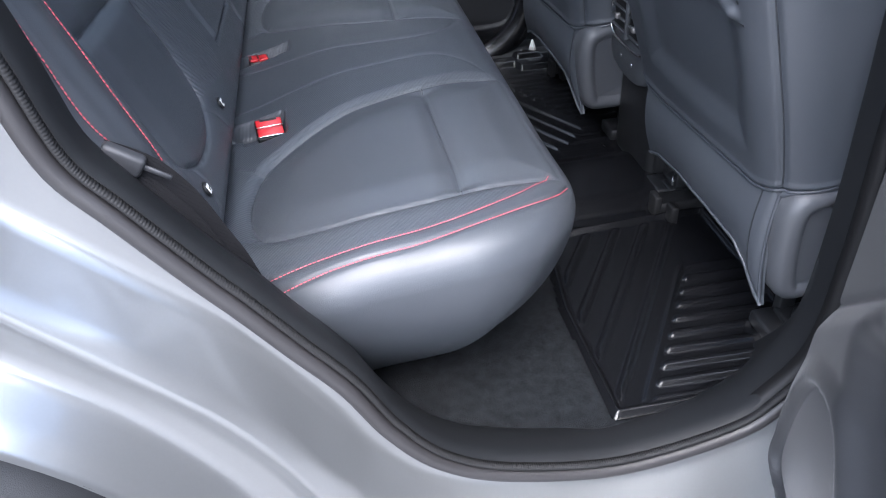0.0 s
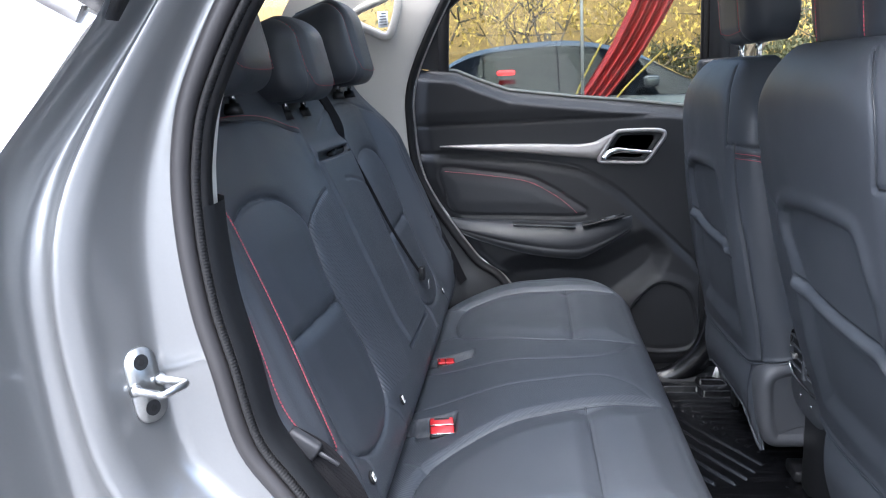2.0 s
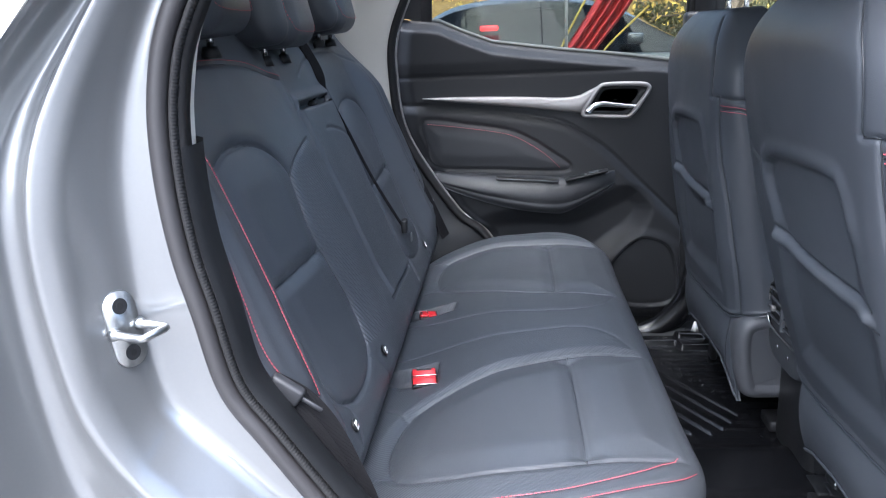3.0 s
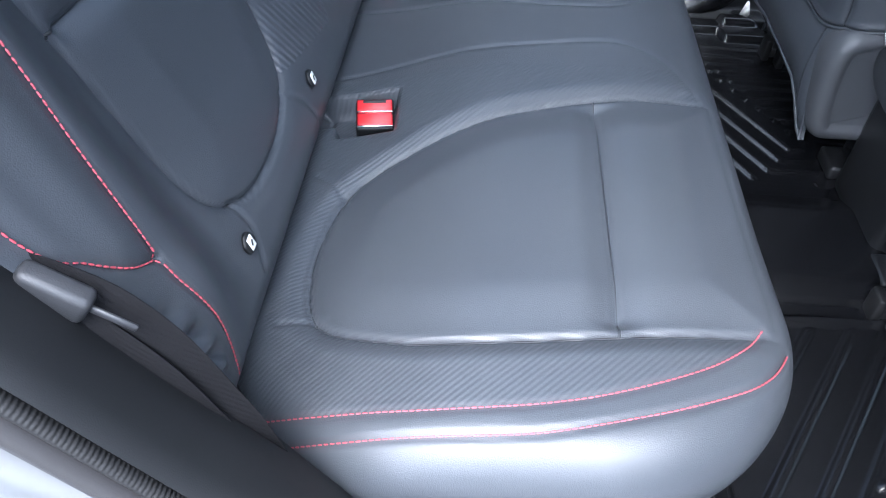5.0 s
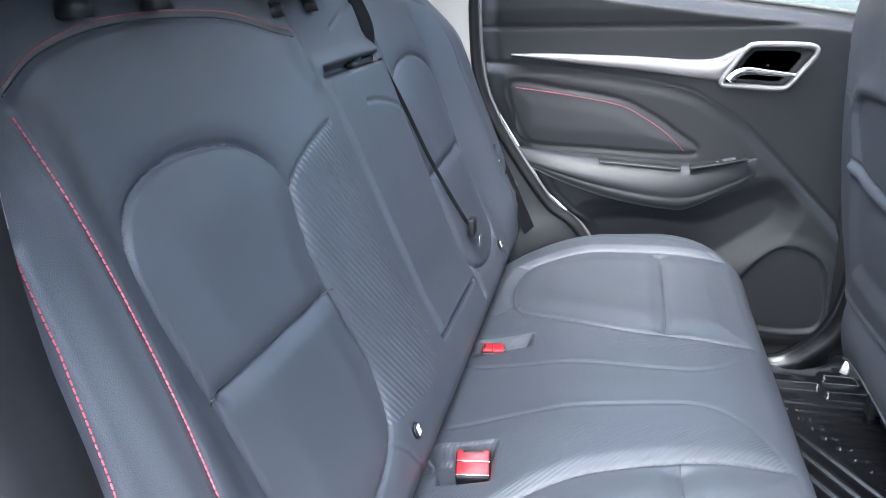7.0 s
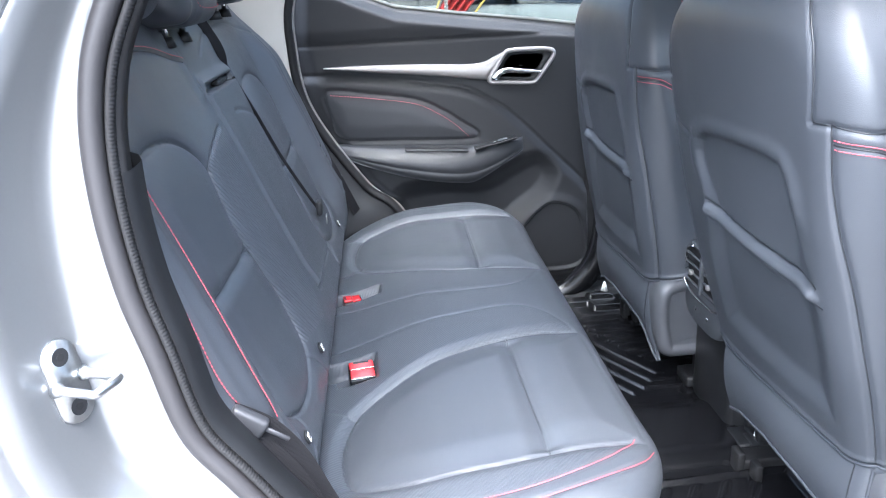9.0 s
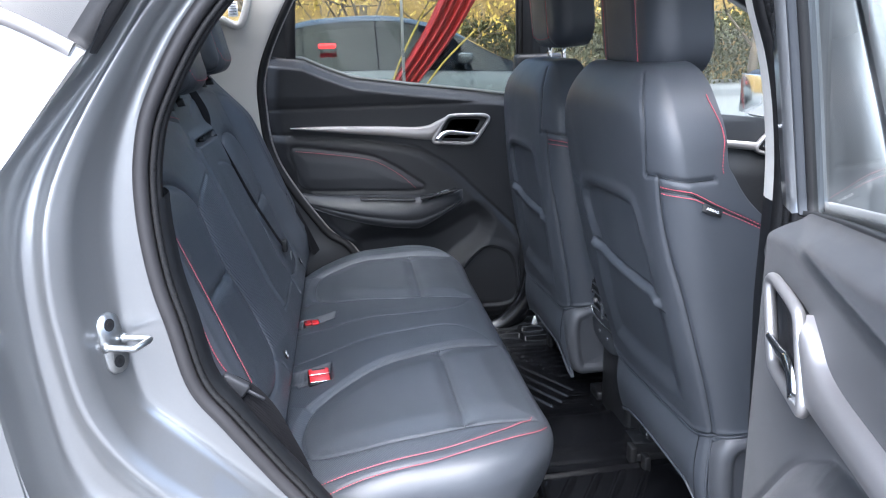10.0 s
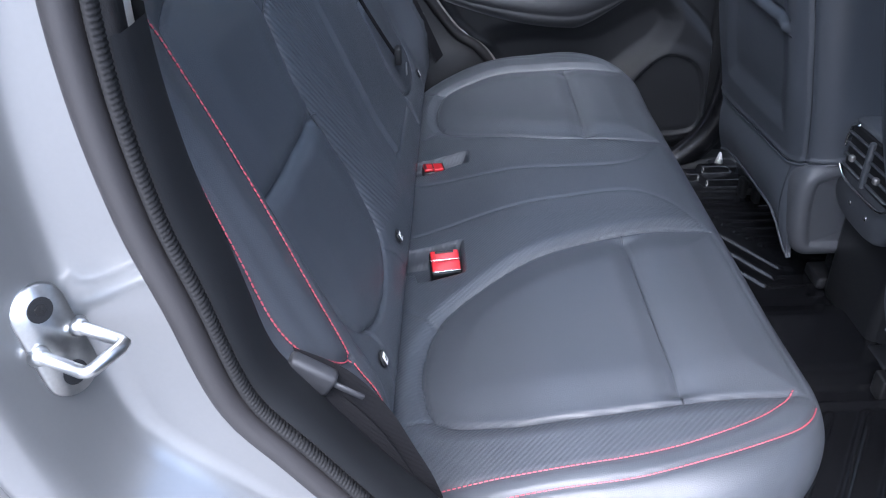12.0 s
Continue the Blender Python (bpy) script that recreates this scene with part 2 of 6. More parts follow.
class Pillow:
    """An upholstered block: a rounded rectangle W by H with rolled edges, relief on its face, bent by warp()."""

    def __init__(self, W, H, corner, edge, depth, relief=None, warp=None, taper=0.0, tuck=0.0):
        self.tuck = tuck
        self.W, self.H, self.edge, self.depth, self.taper = W, H, edge, depth, taper
        self.a, self.b = W / 2 - edge, H / 2 - edge
        self.rc = max(corner - edge, 0.002)
        self.relief = relief or (lambda u, v: 0 * u)
        self.warp = warp or (lambda u, v, h: (u, v, h))

    def at(self, p, q, lift=0.0):
        """Points of the surface for face coordinates p (-W/2..W/2) and q (0..H), carried on round the edges."""
        p, q = np.asarray(p, float), np.asarray(q, float) - self.H / 2
        qx, qy = np.abs(p) - (self.a - self.rc), np.abs(q) - (self.b - self.rc)
        ox, oy = np.maximum(qx, 0), np.maximum(qy, 0)
        d = np.hypot(ox, oy)
        sd = np.where((qx > 0) | (qy > 0), d, np.maximum(qx, qy)) - self.rc
        nx, ny = ox / np.maximum(d, 1e-9) * np.sign(p), oy / np.maximum(d, 1e-9) * np.sign(q)
        far = np.maximum(sd, 0)
        s = np.minimum(far, self.edge * (math.pi / 2 - 1) + self.depth)
        th = np.minimum(s / self.edge, math.pi / 2)
        s2 = np.maximum(0, s - self.edge * math.pi / 2)
        off = self.edge * np.sin(th) - self.taper * s2 - self.tuck * s2 * s2
        drop = self.edge * (1 - np.cos(th)) + s2
        r = self.relief(p, q + self.H / 2) + lift
        u = p - nx * far + nx * (off + r * np.sin(th))
        v = q - ny * far + ny * (off + r * np.sin(th)) + self.H / 2
        return np.stack(self.warp(u, v, r * np.cos(th) - drop), -1)

    def build(self, name, step, mats, parent=None, label="", region=None, bottom=True):
        ext = self.edge * (math.pi / 2 - 1) + self.depth - self.edge
        U = np.linspace(-self.W / 2 - ext, self.W / 2 + ext, int((self.W + 2 * ext) / step) + 1)
        V = np.linspace(-ext, self.H + ext, int((self.H + 2 * ext) / step) + 1)
        p, q = np.meshgrid(U, V, indexing="ij")
        v = self.at(p, q).reshape(-1, 3)
        f = grid_faces(len(U), len(V))
        idx = None
        if region is not None:
            cu, cv = (U[:-1, None] + U[1:, None]) / 2 + 0 * V[None, :-1], (V[:-1] + V[1:])[None] / 2 + 0 * U[:-1, None]
            idx = region(cu, cv).astype(int).reshape(-1)
        f = [tuple(x) for x in f]
        n, m = len(U), len(V)
        if bottom == "strips":
            f += [(j, j + 1, (n - 1) * m + j + 1, (n - 1) * m + j) for j in range(m - 1)]
        elif bottom:
            f.append(tuple([i * m for i in range(n)] + [(n - 1) * m + j for j in range(1, m)] + [i * m + m - 1 for i in range(n - 2, -1, -1)] + list(range(m - 2, 0, -1)))[::-1])
            if idx is not None:
                idx = np.r_[idx, 0]
        return mesh_ob(name, v, f, mats, parent, label, idx)


def stitches(name, pillow, line, mat, parent, pitch=0.0056, length=0.0044, r=0.0009, lift=0.0024, label="", both=None):
    """Short threads along a line on a pillow's face."""
    pts = spline(line, 200)
    total = np.linalg.norm(np.diff(pts, axis=0), axis=1).sum()
    n = max(3, int(total / pitch))
    mid = spline(line, n * 2 + 1)
    verts, faces = [], []
    P = pillow.at(mid[:, 0], mid[:, 1], lift)
    for i in range(n):
        a, b = Vector(P[2 * i]), Vector(P[2 * i + 2])
        d = b - a
        c = (a + b) / 2
        d = d.normalized() * length / 2
        s = d.cross(Vector((0.3, 0.2, 0.9))).normalized() * r
        w = d.cross(s).normalized() * r
        k = len(verts)
        for e, g in ((-1, 0.5), (-0.6, 1), (0.6, 1), (1, 0.5)):
            verts += [c + d * e + (s * x + w * y) * g for x, y in ((1, 0), (0, 1), (-1, 0), (0, -1))]
        for ring in range(3):
            for j in range(4):
                faces.append((k + ring * 4 + j, k + ring * 4 + (j + 1) % 4, k + ring * 4 + 4 + (j + 1) % 4, k + ring * 4 + 4 + j))
        faces += [(k, k + 1, k + 2, k + 3), (k + 15, k + 14, k + 13, k + 12)]
    ob = mesh_ob(name, verts, faces, mat, parent, label)
    return ob


# ---- ground and surroundings ----
MID = 0.015  # the seats' middle line


def sheet(name, x0, x1, y0, y1, z, mat, label, category, kind="structure"):
    return tagged(mesh_ob(name, [(x0, y0, z), (x1, y0, z), (x1, y1, z), (x0, y1, z)], [(0, 1, 2, 3)], mat), label, category, kind=kind)


PAVING = material("grey_paving", (0.14, 0.138, 0.134), 0.85, grain=1.0, grain_size=160, spread=0.25, stain_size=0.8)
sheet("ground", -400, 400, -400, 400, 0.0, PAVING, "grey concrete yard under the car", "ground")

# ---- near body side: aperture, jamb and quarter panel ----
car_body = empty("car_body", (-0.2, -0.9, 0.0), "silver painted car body with open rear door aperture", "car body")
N = 150
SEAL = [(0.298, 1.585), (0.122, 1.528), (0.006, 1.433), (-0.066, 1.326), (-0.092, 1.251), (-0.099, 1.171), (-0.094, 1.088), (-0.081, 1.02), (-0.063, 0.93), (-0.025, 0.868), (0.034, 0.778), (0.062, 0.738), (0.11, 0.665), (0.16, 0.59), (0.206, 0.497), (0.268, 0.418), (0.363, 0.366), (0.528, 0.334), (0.695, 0.364), (0.765, 0.415), (0.815, 0.50), (0.823, 0.664), (0.815, 0.853), (0.809, 0.958), (0.805, 1.205), (0.761, 1.395), (0.669, 1.518)]
CREASE = [(0.30, 1.61), (0.115, 1.55), (-0.012, 1.445), (-0.085, 1.345), (-0.125, 1.26), (-0.145, 1.18), (-0.150, 1.09), (-0.147, 1.0), (-0.138, 0.92), (-0.114, 0.890), (-0.077, 0.853), (-0.040, 0.812), (0.0, 0.770), (0.04, 0.725), (0.09, 0.65), (0.14, 0.57), (0.19, 0.475), (0.255, 0.395), (0.36, 0.342), (0.528, 0.310), (0.70, 0.34), (0.785, 0.395), (0.845, 0.49), (0.86, 0.68), (0.855, 0.87), (0.845, 1.2), (0.795, 1.41), (0.695, 1.54)]
RIDGE = [(0.30, 1.625), (0.10, 1.565), (-0.03, 1.445), (-0.10, 1.35), (-0.147, 1.262), (-0.17, 1.19), (-0.178, 1.11), (-0.176, 1.04), (-0.168, 0.96), (-0.142, 0.888), (-0.119, 0.855), (-0.083, 0.812), (-0.044, 0.775), (-0.005, 0.728), (0.039, 0.676), (0.086, 0.609), (0.135, 0.509), (0.19, 0.41), (0.28, 0.33), (0.42, 0.28), (0.58, 0.262), (0.75, 0.275), (0.85, 0.36), (0.89, 0.5), (0.90, 0.7), (0.895, 0.9), (0.875, 1.2), (0.825, 1.43), (0.715, 1.565)]
STEP = [(0.30, 1.64), (0.09, 1.578), (-0.043, 1.448), (-0.112, 1.358), (-0.165, 1.268), (-0.192, 1.195), (-0.201, 1.11), (-0.199, 1.047), (-0.186, 0.95), (-0.158, 0.888), (-0.122, 0.838), (-0.087, 0.796), (-0.051, 0.753), (-0.010, 0.708), (0.034, 0.652), (0.078, 0.578), (0.12, 0.485), (0.175, 0.385), (0.27, 0.30), (0.42, 0.245), (0.58, 0.225), (0.77, 0.24), (0.875, 0.345), (0.915, 0.5), (0.92, 0.72), (0.915, 0.92), (0.89, 1.2), (0.838, 1.445), (0.725, 1.59)]
OUTER = [(0.28, 1.655), (0.06, 1.585), (-0.076, 1.445), (-0.118, 1.378), (-0.190, 1.288), (-0.232, 1.225), (-0.25, 1.15), (-0.252, 1.05), (-0.246, 0.93), (-0.225, 0.80), (-0.16, 0.745), (-0.08, 0.66), (-0.01, 0.54), (0.05, 0.40), (0.10, 0.26), (0.25, 0.17), (0.6, 0.15), (0.82, 0.16), (0.93, 0.30), (0.965, 0.5), (0.96, 0.8), (0.95, 1.0), (0.925, 1.2), (0.865, 1.48), (0.74, 1.63)]


def ring(pts, y):
    c = spline(pts, N, closed=True)
    return np.stack([c[:, 0], np.full(N, y), c[:, 1]], 1)


seal_c, crease_c, ridge_c, step_c, outer_c = ring(SEAL, -0.752), ring(CREASE, -0.778), ring(RIDGE, -0.845), ring(STEP, -0.862), ring(OUTER, -0.918)


def between(a, b, k, y):
    """The loop part of the way from loop a to loop b, at depth y."""
    c = a * (1 - k) + b * k
    c[:, 1] = y
    return c


def rounded_section(rows, radii, n=6):
    """Rows of a pressed-steel section, each corner rounded off."""
    out = [rows[0]]
    for p, q, r, rad in zip(rows[:-2], rows[1:-1], rows[2:], radii):
        u, v = p - q, r - q
        lu, lv = (np.linalg.norm(w, axis=1, keepdims=True) + 1e-9 for w in (u, v))
        a, b = q + u / lu * np.minimum(rad, lu * 0.48), q + v / lv * np.minimum(rad, lv * 0.48)
        for t in np.linspace(0, 1, n):
            out.append(a * (1 - t) ** 2 + 2 * q * t * (1 - t) + b * t**2)
    return out + [rows[-1]]


def leaned(c, most):
    """The upper body side leans in."""
    c = c.copy()
    c[:, 1] += most * step01(c[:, 2], 1.12, 1.44)
    return c


# from the seal outwards: face, crease, drop, ridge, channel, lip
rows = [between(seal_c, crease_c, 0.0, -0.748), between(seal_c, crease_c, 0.1, -0.774), leaned(crease_c, 0.02), leaned(ridge_c, 0.055), leaned(step_c, 0.06), leaned(between(step_c, outer_c, 0.22, -0.850), 0.065), leaned(between(step_c, outer_c, 0.62, -0.853), 0.07), leaned(between(step_c, outer_c, 0.86, -0.900), 0.08), leaned(between(step_c, outer_c, 0.99, -0.918), 0.08), leaned(between(step_c, outer_c, 1.0, -0.926), 0.08)]
loft("door_jamb", rounded_section(rows, (0.004, 0.018, 0.009, 0.008, 0.010, 0.016, 0.010, 0.003)), PAINT, car_body, closed=True)

# quarter panel behind the aperture
lip = spline([(-0.118, 1.378), (-0.136, 1.36), (-0.190, 1.288), (-0.232, 1.225), (-0.25, 1.15), (-0.252, 1.05), (-0.246, 0.93), (-0.225, 0.80)], 60)
end = spline([(-1.25, 1.56), (-1.3, 1.4), (-1.3, 1.25), (-1.3, 1.1), (-1.3, 0.97), (-1.3, 0.86)], 60)
rows = []
for t in np.r_[0, 0.008, 0.02, np.linspace(0.04, 1, 40)]:
    x, z = lip[:, 0] * (1 - t) + end[:, 0] * t, lip[:, 1] * (1 - t) + end[:, 1] * t
    z = z + (np.linspace(0, 1, 60) ** 3) * 0.02 * np.sin(math.pi * min(1, t * 1.0)) ** 0.7
    top_z = np.interp(x[0], [-1.3, -0.7, -0.4, -0.2, -0.112, -0.06], [1.57, 1.545, 1.495, 1.427, 1.378, 1.42])
    z = z + (top_z - z[0]) * np.linspace(1, 0, 60) ** 1.5
    y = -0.922 - 0.03 * step01(np.full(60, t), 0, 0.06) * step01(1.5 - z, 0.0, 0.35) - 0.02 * np.exp(-(((z - 0.98) / 0.10) ** 2)) * min(1, t * 12) + 0.08 * step01(z, 1.12, 1.44)
    rows.append(np.stack([x, y, z], 1))
loft("quarter_panel", rows, PAINT, car_body)
# wheel arch lining edge and cladding
arch = spline([(-0.235, 0.812), (-0.33, 0.836), (-0.42, 0.845), (-0.6, 0.83), (-0.8, 0.74), (-0.92, 0.58), (-0.96, 0.36)], 60)
arch_low = spline([(-0.10, 0.66), (-0.22, 0.735), (-0.35, 0.768), (-0.5, 0.772), (-0.68, 0.72), (-0.82, 0.58), (-0.88, 0.36)], 60)


def along(c, y):
    return np.stack([c[:, 0], np.full(len(c), y), c[:, 1]], 1)


loft("wheel_arch_cladding", [along(arch, -0.925), along(arch, -0.962), along(arch * 0.8 + arch_low * 0.2, -0.968), along(arch_low, -0.960), along(arch_low, -0.86), along(arch_low, -0.66)], BLACK_PLASTIC, car_body, "matt black plastic wheel arch cladding")
loft("inner_arch", [along(arch_low * 1.0 - [0, 0.003], -0.955), along(arch_low, -0.60)], RUBBER, car_body)
fore = spline([(-0.235, 0.812), (-0.16, 0.745), (-0.08, 0.66), (-0.01, 0.54), (0.05, 0.40), (0.10, 0.26)], 40)
fore2 = spline([(-0.22, 0.735), (-0.16, 0.70), (-0.11, 0.62), (-0.07, 0.5), (-0.03, 0.38), (0.0, 0.25)], 40)
loft("arch_front", [along(fore, -0.924), along(fore * 0.8 + fore2 * 0.2, -0.955), along(fore2, -0.955), along(fore2, -0.60)], BLACK_PLASTIC, car_body)
# roof and far side shell that close the cabin
rx, ry = np.meshgrid(np.linspace(-1.2, 1.4, 53), np.linspace(-0.62, 0.62, 32), indexing="ij")
rz = 1.60 + 0.055 * np.cos(ry / 0.62 * 1.4) + 0.04 * np.cos((rx - 0.2) * 1.1)
rf = grid_faces(53, 32)
mx, my = rx.reshape(-1)[rf].mean(1), ry.reshape(-1)[rf].mean(1)
hole = (np.abs(my) < 0.42) & (mx > 0.0) & (mx < 1.35)
for name, dz, m in (("roof", 0.0, PAINT), ("headliner", -0.03, BEIGE)):
    mesh_ob(name, np.stack([rx, ry, rz + dz], -1).reshape(-1, 3), rf[~hole], m, car_body)
glass_roof = mesh_ob("glass_roof", np.stack([rx, ry, rz - 0.004], -1).reshape(-1, 3), rf[hole], GLASS, car_body, "large glass sunroof")
glass_roof.visible_shadow = False
# added out of view: keeps roof light off the front seats, leaves the bench lit
mesh_ob("roof_light_block", np.stack([rx, ry, rz - 0.03], -1).reshape(-1, 3), rf[hole & (mx > 0.36)], BEIGE, car_body, "unseen pale sheet added to block roof light over the front seats")
# roof rail over the near aperture
rail = along(spline([(-1.2, 1.52), (-0.6, 1.60), (0.0, 1.635), (0.7, 1.645), (1.2, 1.60), (1.8, 1.40), (2.2, 1.18)], 60), -0.66)
sweep("roof_rail", rail, oval(0.09, 0.045, 14), PAINT, car_body)
# near front door and pillar cover
nfd = empty("front_door", (1.4, -0.9, 0.5), "closed silver front door with tinted window", "car door")
loft("outer_skin", [np.stack([np.full(30, x), -0.925 + 0.09 * step01(np.linspace(0.2, 1.17, 30), 0.9, 1.3), np.linspace(0.2, 1.17, 30)], 1) for x in np.linspace(0.965, 2.1, 12)], PAINT, nfd)
loft("pillar_cover", [np.stack([x0 - 0.22 * (zz - 1.1), y0 + 0.22 * (zz - 1.1), zz], 1) for x0, y0 in ((0.925, -0.87), (0.93, -0.885), (1.0, -0.888), (1.03, -0.885)) for zz in [np.linspace(1.12, 1.6, 16)]], PAINT, nfd)
pane = loft("window_pane", [np.array([(1.03, -0.87, 1.16), (2.0, -0.86, 1.14)]), np.array([(0.93, -0.77, 1.58), (1.5, -0.76, 1.56)])], GLASS, nfd)
facing(pane, (0, -1, 0))
pane.visible_shadow = False
sweep("belt_moulding", np.array([(0.99, -0.885, 1.165), (1.5, -0.885, 1.155), (2.0, -0.88, 1.14)]), flat(0.016, 0.014), SATIN, nfd)
sill = np.stack([np.linspace(0.1, 2.0, 30), np.full(30, -0.86), np.full(30, 0.2)], 1)
sweep("sill", sill, oval(0.07, 0.05, 14), PAINT, car_body)

# window of the near quarter, with bright lower strip
qw = spline([(-0.132, 1.390), (-0.22, 1.436), (-0.42, 1.502), (-0.72, 1.552)], 30)
facing(loft("quarter_glass", [along(qw, -0.835), np.stack([qw[:, 0] + 0.12, np.full(30, -0.75), qw[:, 1] + 0.16], 1)], DARK_GLASS, car_body, "dark tinted quarter window"), (0, -1, 0))
sweep("window_strip", along(qw - [0, 0.006], -0.850), flat(0.016, 0.010), SATIN, car_body, "satin silver window strip")
sweep("window_rubber", along(spline([(-0.126, 1.388), (-0.08, 1.447), (0.0, 1.552)], 20), -0.832), flat(0.03, 0.02), RUBBER, car_body)

# rubber door seal round the aperture
seal = empty("door_seal", (-0.1, -0.74, 0.35), "black rubber door seal round the open aperture", "door seal")
loop = along(spline(SEAL, 260, closed=True), -0.777)
SEAL_SKIN = material("seal_skin", (0.022, 0.021, 0.022), 0.48, grain=0.1, grain_size=900, spread=0.1, spec=0.5)
SEAL_RIBS = material("seal_ribs", (0.012, 0.012, 0.0125), 0.65, grain=0.1, grain_size=500, spec=0.25)
sweep("tube", loop, [(-0.0105, 0.010), (-0.0118, 0.002), (-0.0100, -0.006), (-0.0055, -0.0105), (0.0, -0.0112), (0.0050, -0.0090), (0.0078, -0.004), (0.0082, 0.004), (0.0080, 0.010)], SEAL_SKIN, seal, closed=True)
fine_loop = along(spline(SEAL, 4000, closed=True), -0.777)
sweep("bead", fine_loop, [(0.0095, 0.006), (0.0100, -0.001), (0.0120, -0.0045), (0.0150, -0.0045), (0.0170, -0.001), (0.0172, 0.006)], SEAL_RIBS, seal, closed=True, scale=1 + 0.02 * np.sin(np.arange(4000) * math.pi / 2))
sweep("carrier", loop, [(-0.0095, 0.008), (0.0195, 0.006), (0.0195, 0.030), (-0.0095, 0.030)], RUBBER, seal, closed=True)
# dark inner trim band that follows the seal
band = spline(SEAL, 260, closed=True)
tang = np.roll(band, -1, 0) - np.roll(band, 1, 0)
tang /= np.linalg.norm(tang, axis=1)[:, None]
inward = np.stack([-tang[:, 1], tang[:, 0]], 1)
rear = step01(-band[:, :1], -0.25, -0.05)
rows = []
for off, y in ((0.019, -0.772), (0.023, -0.766), (0.023, -0.752), (0.016, -0.725), (0.006, -0.70), (-0.012, -0.682), (-0.09, -0.62), (-0.13, -0.56)):
    front = step01(band[:, :1], 0.62, 0.80) * step01(band[:, 1:], 0.34, 0.52)
    c = band + inward * (max(off, -0.012) * (1 - 0.7 * front) + min(off + 0.012, 0) * (1 - front) + (0.006 * rear * step01(band[:, 1:], 0.84, 0.98) if y > -0.74 else 0))
    rows.append(np.stack([c[:, 0], y + (min(-0.684, y) - y) * front[:, 0], c[:, 1]], 1))
keep = [i for i in range(260) if (band[i, 1] < 1.2 and band[i, 0] < 0.70) or band[i, 1] < 0.60]
tagged(loft("wheelhouse_trim", [r[keep] for r in rows], TRIM_PLASTIC), "dark grained plastic trim inside the door seal", "trim", kind="structure")
for name, m, lo, hi, label in (("middle_pillar_trim", TRIM_PLASTIC, 0.585, 1.135, "dark middle pillar trim"), ("middle_pillar_upper", BEIGE, 1.13, 1.6, "pale beige upper middle pillar trim")):
    keep = [i for i in range(130, 260) if band[i, 0] > 0.71 and lo < band[i, 1] < hi]
    tagged(loft(name, [r[keep] for r in rows[:6]], m), label, "trim", kind="structure")
# pale pillar trim beside the near backrest
pt = spline([(0.12, 1.54), (0.0, 1.44), (-0.08, 1.327), (-0.105, 1.25), (-0.112, 1.19), (-0.112, 1.165)], 30)
tagged(loft("pillar_trim", [np.stack([0.011 + 0.95 * pt[:, 0], np.full(30, -0.768), 0.065 + 0.95 * pt[:, 1]], 1), np.stack([pt[:, 0] + 0.006, np.full(30, -0.72), pt[:, 1]], 1), np.stack([pt[:, 0] + 0.012, np.full(30, -0.688), pt[:, 1]], 1), np.stack([pt[:, 0] + 0.006, np.full(30, -0.680), pt[:, 1]], 1), np.stack([pt[:, 0] - 0.06, np.full(30, -0.672), pt[:, 1]], 1), np.stack([pt[:, 0] - 0.4, np.full(30, -0.66), pt[:, 1]], 1)], BEIGE), "pale beige plastic rear pillar trim", "trim", kind="structure")

# striker of the door lock
striker = empty("door_striker", (-0.165, -0.79, 1.02), "bright steel door striker bolted to the jamb", "striker")
SM = Matrix.Translation((-0.1545, -0.8035, 1.013)) @ Matrix.Rotation(radians(62), 4, "Z") @ Matrix.Rotation(radians(-4), 4, "Y") @ Matrix.Rotation(radians(-5), 4, "X")


def on_jamb(bm):
    bmesh.ops.transform(bm, matrix=SM, verts=bm.verts)
    return bm


bm = bmesh.new()
bmesh.ops.create_cone(bm, cap_ends=True, segments=32, radius1=0.019, radius2=0.0175, depth=0.006, matrix=Matrix.Rotation(radians(90), 4, "X"))
for v in bm.verts:
    v.co.z += 0.024 if v.co.z > 0.0001 else -0.024
part("plate", on_jamb(bm), STEEL, striker)
loop_path = np.array([SM @ Vector(p) for p in [(-0.014, 0.0, 0.0), (-0.014, -0.045, 0.0), (-0.0132, -0.0485, 0.0), (-0.010, -0.050, 0.0), (0.012, -0.050, 0.0), (0.0152, -0.0485, 0.0), (0.016, -0.045, 0.0), (0.016, 0.0, 0.0)]])
sweep("hook", loop_path, oval(0.0042, 0.0042, 12), STEEL, striker, "bright steel hoop", up=tuple(SM.to_3x3() @ Vector((0, 0, 1))))
part("hook_foot", on_jamb(join(rod((-0.014, -0.002, 0), (-0.014, -0.009, 0), 0.0075, 16, 0.005), rod((0.016, -0.002, 0), (0.016, -0.009, 0), 0.0075, 16, 0.005))), STEEL, striker)
for z in (0.026, -0.026):
    b = part("bolt", on_jamb(rod((0, -0.001, z), (0, -0.0036, z), 0.0085, 20)), BLACK_PLASTIC, striker, "dark star-head bolt", smooth=False)
    part("bolt_socket", on_jamb(rod((0, -0.003, z), (0, -0.0042, z), 0.004, 6)), RUBBER, b, smooth=False)

# ---- floor ----
floor_top = empty("floor", (0.5, 0, 0.3), "dark carpeted cabin floor", "floor", kind="structure")
gx, gy = np.meshgrid(np.linspace(-0.1, 2.2, 90), np.linspace(-0.74, 0.76, 60), indexing="ij")
gz = 0.345 + 0.03 * step01(-gx, -0.45, -0.1) + 0.10 * step01(-np.abs(gy - MID), -0.12, -0.04) * step01(gx, 0.95, 1.05)
mesh_ob("carpet", np.stack([gx, gy, gz], -1).reshape(-1, 3), grid_faces(90, 60), CARPET, floor_top)

